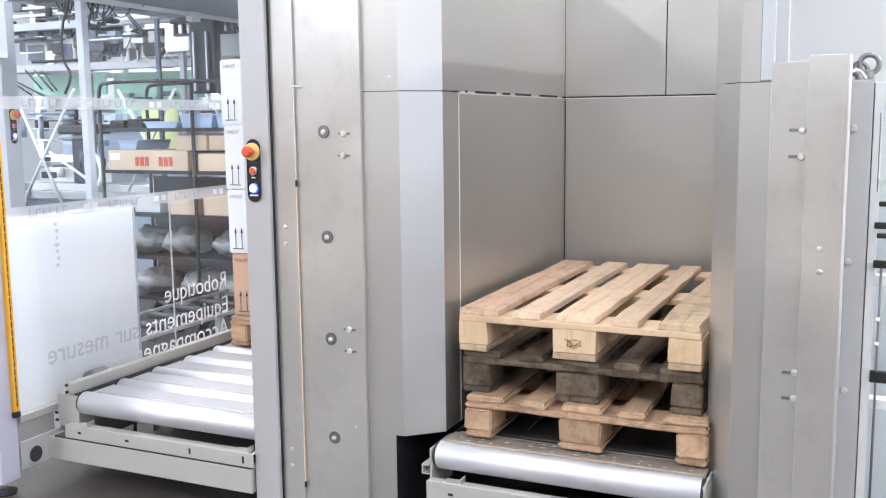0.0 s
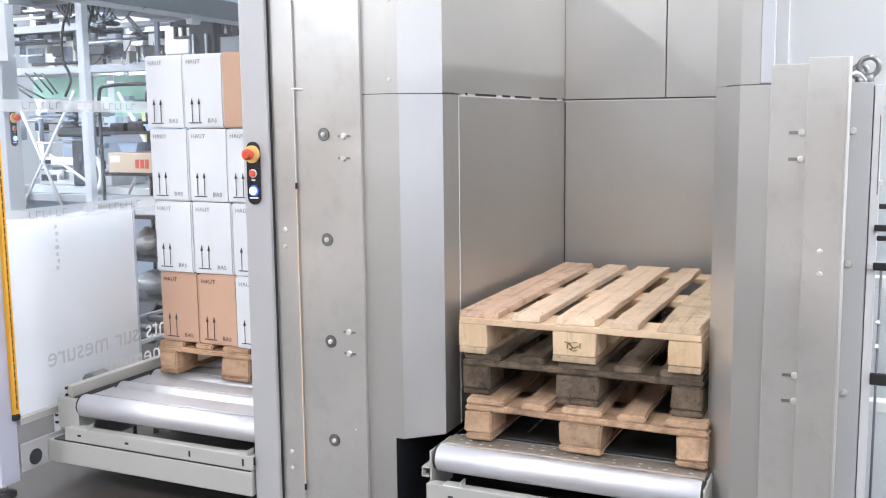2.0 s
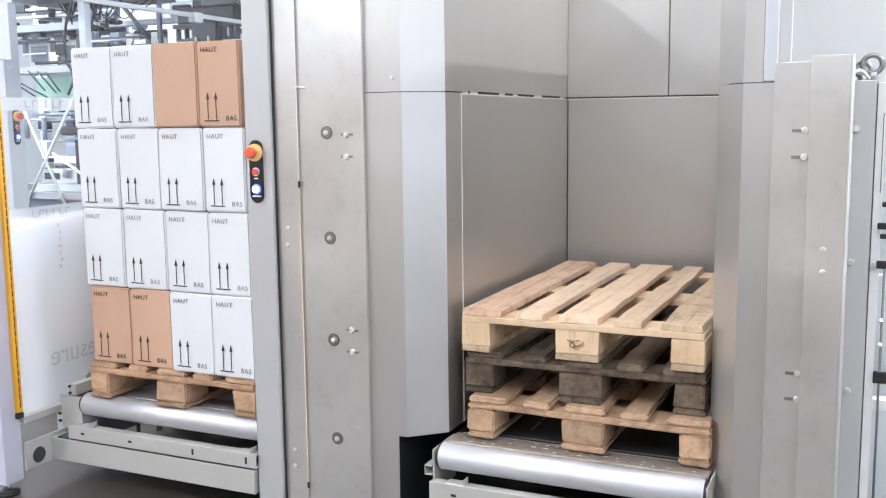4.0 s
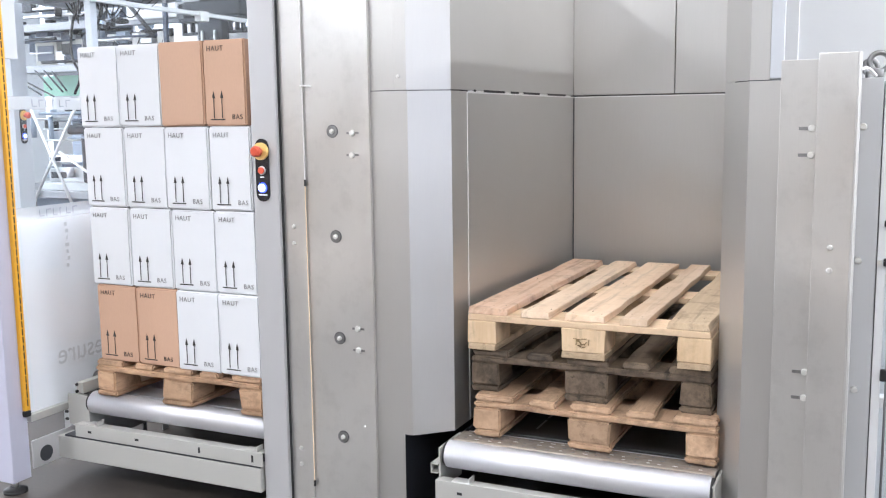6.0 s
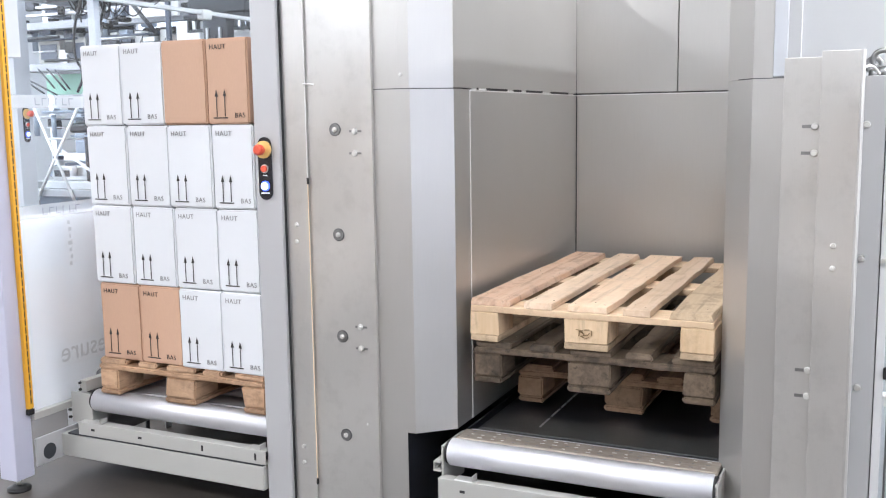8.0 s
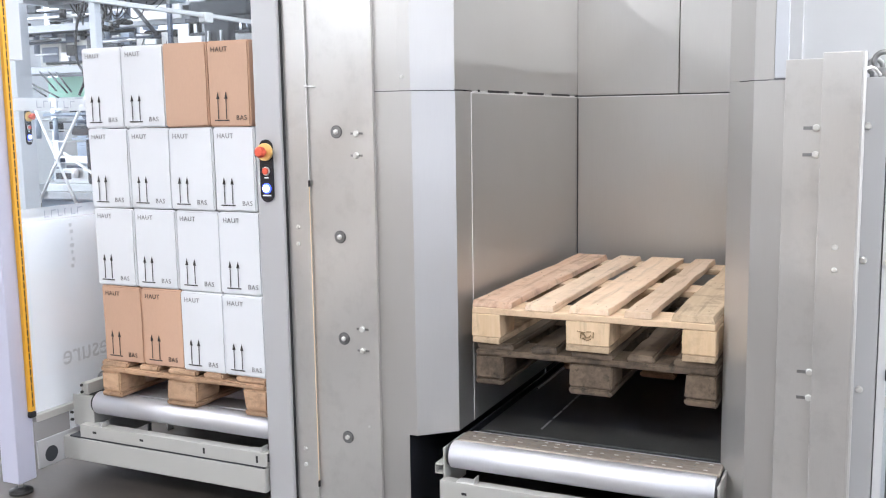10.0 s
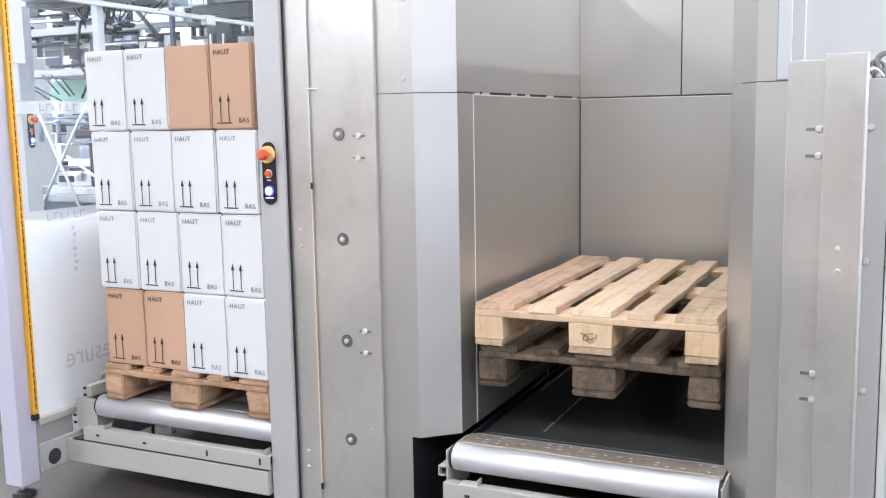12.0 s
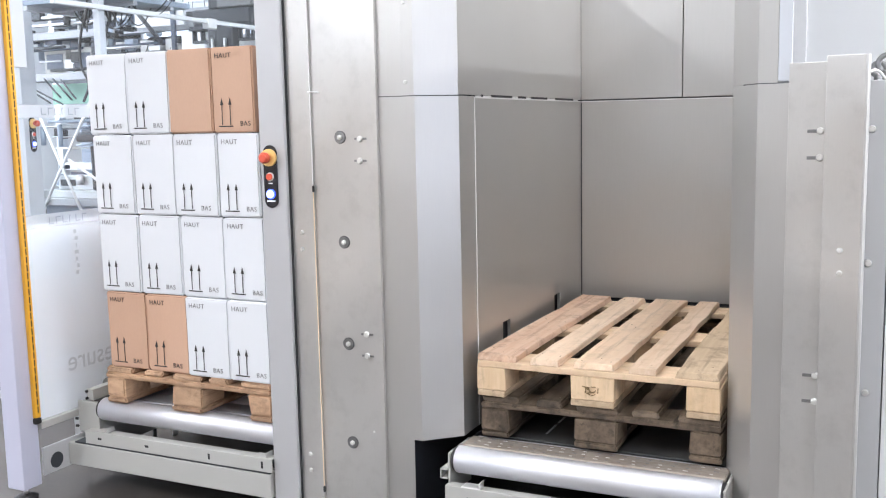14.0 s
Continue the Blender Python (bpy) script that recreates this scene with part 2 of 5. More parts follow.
LIME = material("lime_sheet", (0.62, 0.68, 0.32), 0.5, 0.0, var=0.06, bump=0.02)
PALE_CARTON = material("pale_carton", (0.72, 0.58, 0.44), 0.7, 0.0, var=0.07, scale=6, bump=0.05, rand=0.12)
PRINT_RED = material("red_print", (0.62, 0.1, 0.06), 0.6, 0.0, var=0.08, bump=0.0)
SKY_CARD = glow("bright_overcast", (0.79, 0.845, 1.0), 0.8)

# ---- builders ----
BASE = {}


def thing(name, base, label, category, group="", kind=""):
    ob = new(name)
    ob.location = base
    BASE[ob.name] = Vector(base)
    return tagged(ob, label, category, group, kind)


def base_of(ob):
    while ob.parent:
        ob = ob.parent
    return BASE.get(ob.name, Vector((0, 0, 0)))


def part(name, bm, mat, parent, label="", smooth=False):
    """Links bm, in world coordinates, as one mesh under parent."""
    off = base_of(parent)
    me = bpy.data.meshes.new(name)
    if off.length > 0:
        bmesh.ops.translate(bm, verts=bm.verts, vec=-off)
    if smooth:
        for f in bm.faces:
            f.smooth = True
    bm.to_mesh(me)
    bm.free()
    for m in (mat if isinstance(mat, (list, tuple)) else [mat]):
        me.materials.append(m)
    ob = new(name, me)
    ob.parent = parent
    if label:
        ob["label"] = label
    return ob


def solo(name, bm, mat, label="", category="", group="", kind=""):
    me = bpy.data.meshes.new(name)
    bm.to_mesh(me)
    bm.free()
    for m in (mat if isinstance(mat, (list, tuple)) else [mat]):
        me.materials.append(m)
    return tagged(new(name, me), label, category, group, kind)


def add_box(bm, lo, hi, bevel=0.0, mi=0):
    got = bmesh.ops.create_cube(bm, size=1)["verts"]
    c = [(a + b) / 2 for a, b in zip(lo, hi)]
    s = [abs(b - a) for a, b in zip(lo, hi)]
    for v in got:
        v.co = Vector([c[i] + v.co[i] * s[i] for i in range(3)])
    fs = {f for v in got for f in v.link_faces}
    for f in fs:
        f.material_index = mi
    if bevel:
        es = list({e for v in got for e in v.link_edges})
        r = bmesh.ops.bevel(bm, geom=es, offset=min(bevel, min(s) * 0.45), segments=2, affect="EDGES", profile=0.5)
        for f in r["faces"]:
            f.material_index = mi
    return bm


def boxes(*specs, bevel=0.002):
    bm = bmesh.new()
    for lo, hi in specs:
        add_box(bm, lo, hi, bevel)
    return bm


def add_rod(bm, a, b, r, seg=16, r2=None, mi=0):
    a, b = Vector(a), Vector(b)
    d = b - a
    m = Matrix.Translation((a + b) / 2) @ d.to_track_quat("Z", "Y").to_matrix().to_4x4()
    got = bmesh.ops.create_cone(bm, cap_ends=True, segments=seg, radius1=r, radius2=r if r2 is None else r2, depth=d.length, matrix=m)["verts"]
    for f in {f for v in got for f in v.link_faces}:
        f.material_index = mi
        f.smooth = len(f.verts) == 4
    return bm


def rod(a, b, r, seg=16, r2=None):
    return add_rod(bmesh.new(), a, b, r, seg, r2)


def prism(points, z0, z1):
    """Upright sheet body from a closed plan outline."""
    bm = bmesh.new()
    lo = [bm.verts.new((x, y, z0)) for x, y in points]
    hi = [bm.verts.new((x, y, z1)) for x, y in points]
    n = len(points)
    bm.faces.new(lo[::-1])
    bm.faces.new(hi)
    for i in range(n):
        bm.faces.new((lo[i], lo[(i + 1) % n], hi[(i + 1) % n], hi[i]))
    bmesh.ops.recalc_face_normals(bm, faces=bm.faces)
    return bm


def path_tube(points, r, name="tube"):
    """A mesh pipe along points."""
    cu = bpy.data.curves.new(name, "CURVE")
    cu.dimensions, cu.bevel_depth, cu.bevel_resolution = "3D", r, 2
    sp = cu.splines.new("BEZIER")
    sp.bezier_points.add(len(points) - 1)
    for bp, p in zip(sp.bezier_points, points):
        bp.co = p
        bp.handle_left_type = bp.handle_right_type = "AUTO"
    ob = bpy.data.objects.new(name, cu)
    scene.collection.objects.link(ob)
    me = bpy.data.meshes.new_from_object(ob.evaluated_get(bpy.context.evaluated_depsgraph_get()))
    bpy.data.objects.remove(ob)
    bm = bmesh.new()
    bm.from_mesh(me)
    for f in bm.faces:
        f.smooth = True
    return bm


def text_mesh(words, size, depth=0.0004, align="LEFT", spacing=1.0):
    """Words as a mesh in the xy plane, in the built-in font."""
    cu = bpy.data.curves.new("words", "FONT")
    cu.body, cu.size, cu.extrude, cu.align_x, cu.resolution_u = words, size, depth, align, 3
    cu.space_character = spacing
    ob = bpy.data.objects.new("words", cu)
    scene.collection.objects.link(ob)
    me = bpy.data.meshes.new_from_object(ob.evaluated_get(bpy.context.evaluated_depsgraph_get()))
    bpy.data.objects.remove(ob)
    bm = bmesh.new()
    bm.from_mesh(me)
    return bm


def add_text(bm, words, size, m, align="LEFT", spacing=1.0):
    t = text_mesh(words, size, align=align, spacing=spacing)
    t.transform(m)
    me = bpy.data.meshes.new("t")
    t.to_mesh(me)
    t.free()
    bm.from_mesh(me)
    return bm


FRONT = Matrix(((1, 0, 0, 0), (0, 0, -1, 0), (0, 1, 0, 0), (0, 0, 0, 1)))  # xy plane stood up, facing -y


def screw(x, y, z, parent, r=0.008, head=0.006, washer=0.0, wmat=None):
    """Round-headed screw on a plate that faces -y."""
    bm = bmesh.new()
    if washer:
        add_rod(bm, (x, y, z), (x, y - 0.003, z), washer, 20)
    add_rod(bm, (x, y, z), (x, y - head, z), r, 14, r * 0.75)
    add_rod(bm, (x, y - head, z), (x, y - head - 0.002, z), r * 0.5, 6)
    return part("screw", bm, SCREW, parent)


def slot(x, y, z, parent, w=0.034, h=0.01):
    bm = bmesh.new()
    add_box(bm, (x - w / 2, y - 0.0012, z - h / 2), (x + w / 2, y + 0.001, z + h / 2), 0.0)
    s = part("slot", bm, WASHER, parent)
    return s


def pane(name, lo, hi, axis, side, mat, parent, label=""):
    """A sheet whose one broad face carries the surface; the rest lets light through untouched."""
    bm = boxes((lo, hi), bevel=0)
    for f in bm.faces:
        f.material_index = 0 if f.normal[axis] * side > 0.5 else 1
    ob = part(name, bm, [mat, CLEAR], parent, label)
    ob.visible_shadow = False
    return ob

# ---- hall ----


def hall():
    solo("floor", boxes(((HALL_X0 - 1, HALL_Y0 - 1, -0.2), (HALL_X1 + 1, HALL_Y1 + 1, 0)), bevel=0), CONCRETE, "grey smooth concrete workshop floor", "floor", kind="structure")
    bm = boxes(((HALL_X0 - 1, HALL_Y0 - 1, HALL_Z), (HALL_X1 + 1, HALL_Y1 + 1, HALL_Z + 0.2)), bevel=0)
    for i in range(11):
        y = HALL_Y0 + 1 + i * 1.9
        add_box(bm, (HALL_X0, y - 0.08, HALL_Z - 0.3), (HALL_X1, y + 0.08, HALL_Z))
    solo("ceiling", bm, PLASTER, "white factory ceiling with cross beams", "ceiling", kind="structure")
    # north wall with a band of windows
    def wall_with_band(name, axis, at, a0, a1, w0, w1, z0, z1, out):
        bm = bmesh.new()
        t0, t1 = (at, at + 0.25 * out)
        def bx(u0, u1, za, zb):
            if axis == "y":
                add_box(bm, (u0, min(t0, t1), za), (u1, max(t0, t1), zb))
            else:
                add_box(bm, (min(t0, t1), u0, za), (max(t0, t1), u1, zb))
        bx(a0, a1, 0, z0)
        bx(a0, a1, z1, HALL_Z)
        bx(a0, w0, z0, z1)
        bx(w1, a1, z0, z1)
        solo(name, bm, PLASTER, "white plastered hall wall with window band", "wall", kind="structure")
        win = bmesh.new()
        n = int((w1 - w0) / 1.6)
        for i in range(n + 1):
            u = w0 + (w1 - w0) * i / n
            if axis == "y":
                add_box(win, (u - 0.04, at + 0.08 * out - 0.04, z0), (u + 0.04, at + 0.08 * out + 0.04, z1))
            else:
                add_box(win, (at + 0.08 * out - 0.04, u - 0.04, z0), (at + 0.08 * out + 0.04, u + 0.04, z1))
        solo("window_frame", win, ALU, "aluminium window mullions in the hall wall", "window", kind="structure")
        sk = bmesh.new()
        far = at + 1.2 * out
        if axis == "y":
            add_box(sk, (w0 - 2, min(far, far + 0.05), z0 - 2), (w1 + 2, max(far, far + 0.05), z1 + 2))
        else:
            add_box(sk, (min(far, far + 0.05), w0 - 2, z0 - 2), (max(far, far + 0.05), w1 + 2, z1 + 2))
        solo("backdrop", sk, SKY_CARD, "bright overcast sky outside the windows", "sky", kind="structure")
    wall_with_band("wall_north", "y", HALL_Y1, HALL_X0, HALL_X1, -11.5, 2.0, 1.9, 3.5, 1)
    wall_with_band("wall_west", "x", HALL_X0, HALL_Y0, HALL_Y1, -6.0, 9.0, 1.2, 4.6, -1)
    # unseen window band, added so the left chamfer reflects a bright bluish field
    wall_with_band("wall_east", "x", HALL_X1, HALL_Y0, HALL_Y1, -8.4, -2.6, 0.4, 3.2, 1)
    solo("wall_south", boxes(((HALL_X0, HALL_Y0 - 0.25, 0), (HALL_X1, HALL_Y0, HALL_Z)), bevel=0), PLASTER, "plain white hall wall", "wall", kind="structure")
    # brown band behind the camera, added for warm dark reflections low on the steel
    solo("dado", boxes(((HALL_X0, HALL_Y0, 0.0), (HALL_X1, HALL_Y0 + 0.02, 1.9)), bevel=0), REFLECTION_BROWN, "brown-grey wall band, unseen, added to warm and darken steel reflections", "wall", kind="structure")
    # dark slats behind the camera, added so the shaft's back panel reflects darker
    bm = bmesh.new()
    for k in range(6):
        add_box(bm, (-4.0, HALL_Y0 + 0.021, k * 0.42), (0.1, HALL_Y0 + 0.05, k * 0.42 + 0.412))
    solo("door_1", bm, REFLECTION_GREY, "dark grey slatted panel, unseen, added to darken the steel reflections", "door", kind="structure")
    for lx, ly, power in LAMP_ROWS:
        lamp = thing("ceiling_lamp", (lx, ly, HALL_Z - 0.6), "long white ceiling strip luminaire", "lamp", "hall luminaires")
        part("housing", boxes(((lx - 0.11, ly - 1.65, HALL_Z - 0.6), (lx + 0.11, ly + 1.65, HALL_Z - 0.52)), bevel=0.01), PAINT_WHITE, lamp)
        for dy in (-1.2, 1.2):
            part("hanger", rod((lx, ly + dy, HALL_Z - 0.52), (lx, ly + dy, HALL_Z), 0.006, 8), SCREW, lamp)


hall()

# ---- pallet dispenser: steel shaft with chamfered jambs ----
ZSEAM = 1.522
ZTOP = 2.2
ZLEFT = 2.09


def dispenser():
    d = thing("pallet_dispenser", (0.39, 0.6, 0), "brushed stainless steel pallet dispenser with open loading shaft", "machine")
    xl, xr, yb = -0.05, 0.822, 1.359
    g, gj = 0.0027, 0.0013
    # back wall: lower sheet, upper sheets with a standing joint
    part("back_panel", boxes(((xl, yb, 0.62), (xr + 0.2, yb + 0.02, ZSEAM - g))), STEEL, d)
    part("back_panel", boxes(((xl, yb, ZSEAM + g), (0.404, yb + 0.02, ZTOP))), STEEL, d)
    part("back_panel", boxes(((0.408, yb, ZSEAM + g), (xr + 0.2, yb + 0.02, ZTOP))), STEEL, d)
    part("corner_joint", boxes(((xl + 0.0002, yb - 0.0025, 0.62), (xl + 0.0042, yb - 0.0002, ZSEAM - 0.01)), bevel=0), DARK_METAL, d)
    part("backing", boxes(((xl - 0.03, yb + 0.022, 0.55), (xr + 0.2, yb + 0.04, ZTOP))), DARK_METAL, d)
    # left inner wall, with the fork openings
    zf0, zf1 = 0.55, 0.69
    xs0, xs1 = xl - 0.012, xl
    part("side_panel", boxes(((xs0, 0.133, zf1), (xs1, yb, ZSEAM - g)), bevel=0), STEEL, d)
    for y0, y1 in ((0.133, 0.367), (0.443, 0.967), (1.04, yb)):
        part("panel_web", boxes(((xs0, y0, zf0), (xs1, y1, zf1)), bevel=0), STEEL, d)
    part("side_panel", boxes(((xs0, 0.133, 0.365), (xs1, yb, zf0)), bevel=0), STEEL, d)
    part("edge_strip", boxes(((xl - 0.004, 0.1285, 0.365), (xl + 0.0015, 0.1325, ZSEAM - g)), bevel=0.0006), WHITE_PLASTIC, d)
    part("edge_strip", boxes(((xl - 0.004, 0.133, ZSEAM - g - 0.0045), (xl + 0.0018, yb - 0.003, ZSEAM - g)), bevel=0.0006), WHITE_PLASTIC, d)
    part("edge_strip", boxes(((xl + 0.003, yb - 0.0018, ZSEAM - g - 0.0045), (xr, yb + 0.003, ZSEAM - g)), bevel=0.0006), WHITE_PLASTIC, d)
    part("side_panel", boxes(((xs0, -0.004, ZSEAM + g), (xs1, yb, ZLEFT))), STEEL, d)
    y = 0.15
    for k, (run, bright) in enumerate(((0.04, 1), (0.02, 0), (0.07, 1), (0.05, 0), (0.16, 0), (0.06, 1), (0.09, 0), (0.05, 1), (0.2, 0), (0.1, 1), (0.25, 0), (0.07, 1))):
        part("joint_strip", boxes(((xl - 0.006, y, ZSEAM - 0.0022), (xl + (0.0022 if bright else 0.001), y + run - 0.004, ZSEAM + (0.0016 if bright else 0.0058))), bevel=0), WHITE_PLASTIC if bright else BLACK, d)
        y += run
    # dark sheet stands in for the shade seen through the fork openings
    part("backing", boxes(((xs0 - 0.03, 0.16, 0.365), (xs0 - 0.012, yb, ZLEFT - 0.01))), OPENING_SHADE, d)
    # lifting fork tips waiting in the openings
    for y in (0.405, 1.0):
        part("lifting_fork", boxes(((xs0 - 0.011, y - 0.02, 0.64), (xs0 - 0.001, y + 0.012, 0.672))), DARK_METAL, d)
    # right inner wall
    part("side_panel", boxes(((xr + 0.014, 0.05, 0.365), (xr + 0.026, yb, ZSEAM - g))), STEEL, d)
    part("side_panel", boxes(((xr + 0.014, 0.05, ZSEAM + g), (xr + 0.026, yb, ZTOP))), STEEL, d)

    def jamb(pts, z0, z1, inside, name="jamb_panel"):
        """Folded sheet along plan points, 2.5 mm thick, set back towards inside."""
        back = [(x + inside[0] * 0.0025, y + inside[1] * 0.0025) for x, y in pts]
        return part(name, prism(pts + back[::-1], z0, z1), STEEL, d)

    left = [(-0.191, -0.105), (-0.160, -0.105), (-0.05, -0.003), (-0.05, 0.128)]
    jamb([(-0.294, -0.105), (-0.191, -0.105)], 0.03, ZSEAM - gj, (0, 1))
    jamb(left, 0.3655, ZSEAM - gj, (-0.7, 0.7))
    jamb([(-0.294, -0.105), (-0.204, -0.105)], ZSEAM + gj, ZLEFT, (0, 1))
    jamb([(-0.2022, -0.1085), (-0.161, -0.108), (-0.05, -0.008)], ZSEAM + gj, ZLEFT, (-0.7, 0.7))
    lower = [o for o in d.children if o.name.startswith("jamb_panel")][-1]
    for z in (1.567, 1.818):
        screw(-0.191, -0.1085, z, lower, 0.006, 0.005)
    right = [(0.836, 0.10), (0.817, 0.04), (0.904, -0.105), (0.985, -0.105)]
    jamb(right[1:], 0.03, ZSEAM - gj, (0.7, 0.7))
    jamb([(0.817, 0.04), (0.904, -0.105), (0.955, -0.105)], ZSEAM + gj, ZTOP, (0.7, 0.7))
    # dark sheets standing in for the shade of the lower opening beside the conveyor
    part("lower_side", boxes(((-0.2, -0.1, 0.0), (-0.192, 1.3, 0.365))), OPENING_SHADE, d)
    part("lower_back", boxes(((-0.19, 1.32, 0.0), (1.0, 1.33, 0.34))), OPENING_SHADE, d)
    part("soffit", prism([(-0.189, -0.098), (-0.163, -0.098), (-0.056, 0.0), (-0.064, 1.3), (-0.189, 1.3)], 0.372, 0.378), OPENING_SHADE, d)
    # added dark box that keeps light off the emptied pallets as they leave
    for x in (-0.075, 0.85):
        part("tunnel_side", boxes(((x, 1.385, 0.0), (x + 0.01, 3.05, 0.62)), bevel=0), OPENING_SHADE, d)
    part("tunnel_roof", boxes(((-0.065, 1.385, 0.6205), (0.85, 3.05, 0.63)), bevel=0), OPENING_SHADE, d)
    part("tunnel_end", boxes(((-0.065, 3.04, 0.0), (0.85, 3.05, 0.62)), bevel=0), OPENING_SHADE, d)
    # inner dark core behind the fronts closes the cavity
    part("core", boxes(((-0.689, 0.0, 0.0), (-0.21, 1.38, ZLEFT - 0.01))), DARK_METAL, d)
    part("outer_side", boxes(((-0.695, 0.0, 0.03), (-0.6895, 1.38, ZLEFT))), STEEL, d)
    part("core", boxes(((0.85, 0.0, 0.0), (0.93, 1.38, ZTOP - 0.02))), DARK_METAL, d)

    # left bolt plate
    p = part("bolt_plate", boxes(((-0.64, -0.12, 0.03), (-0.2945, -0.1035, ZLEFT)), bevel=0.0015), STEEL_B, d)
    for x, z in ((-0.435, 1.392), (-0.432, 1.037), (-0.428, 0.684), (-0.424, 0.332)):
        part("washer", rod((x, -0.12, z), (x, -0.1222, z), 0.0215, 28), DARK_METAL, p, "dark disc behind the grey washer")
        part("washer", rod((x, -0.1222, z), (x, -0.1232, z), 0.0196, 24), WASHER, p)
        bm = bmesh.new()
        add_rod(bm, (x, -0.1232, z), (x, -0.128, z), 0.009, 6)
        add_rod(bm, (x, -0.128, z), (x, -0.131, z), 0.006, 12, 0.004)
        part("bolt", bm, SCREW, p)
    for x, z in ((-0.357, 1.386), (-0.359, 1.313), (-0.354, 0.722), (-0.353, 0.647)):
        slot(x, -0.1205, z, p, 0.046, 0.007)
        screw(x - 0.002, -0.12, z, p, 0.011, 0.008)
    screw(-0.338, -0.12, 0.38, p, 0.004, 0.003)
    # narrow folded plate with its bright sealing edge
    q = part("cover_plate", boxes(((-0.636, -0.129, 0.03), (-0.5465, -0.1205, ZLEFT)), bevel=0.0015), STEEL_B, d)
    for x, z in ((-0.595, 1.067), (-0.597, 1.008), (-0.597, 0.27), (-0.597, 0.211)):
        screw(x, -0.129, z, q, 0.008, 0.005)
    part("sealing_strip", boxes(((-0.546, -0.131, 1.229), (-0.5435, -0.1265, ZLEFT)), bevel=0.001), WHITE_PLASTIC, d)
    part("sealing_strip", boxes(((-0.546, -0.131, 0.158), (-0.5435, -0.1265, 1.207)), bevel=0.001), PALE_YELLOW, d, "thin pale yellow edge strip")
    for z in (1.207, 0.136):
        part("clip", boxes(((-0.546, -0.134, z), (-0.5405, -0.1255, z + 0.022)), bevel=0.001), BLACK, d)
    bm = path_tube([(-0.550, -0.131, 1.545), (-0.53, -0.132, 1.545), (-0.512, -0.122, 1.543)], 0.003)
    part("cable_tie", bm, WHITE_PLASTIC, d)
    # right plates, ending at head height
    r = part("slotted_plate", boxes(((0.987, -0.12, 0.03), (1.10, -0.108, 1.574)), bevel=0.0015), STEEL_B, d)
    for x, z in ((1.070, 1.390), (1.070, 1.318), (1.075, 0.714), (1.075, 0.640)):
        slot(x - 0.016, -0.1205, z, r, 0.034, 0.009)
        screw(x, -0.12, z, r, 0.010, 0.008)
    s = part("cover_plate", boxes(((1.083, -0.15, 0.03), (1.1795, -0.1205, 1.588)), bevel=0.0015), STEEL_B, d)
    # bent flange, its fold rounded towards the passage
    part("edge_flange", prism([(1.1797, -0.1500), (1.1835, -0.1488), (1.1885, -0.1430), (1.1895, -0.138), (1.1895, -0.1195), (1.1797, -0.1195)], 0.03, 1.588), STEEL_B, d)
    for x, z in ((1.129, 1.071), (1.130, 1.009), (1.133, 0.28), (1.134, 0.22)):
        screw(x, -0.15, z, s, 0.008, 0.005)
    # white folded covers above the right jamb
    part("upper_cover", boxes(((0.957, -0.108, ZSEAM + 0.004), (0.992, -0.09, ZTOP))), PAINT_ICE, d)


dispenser()


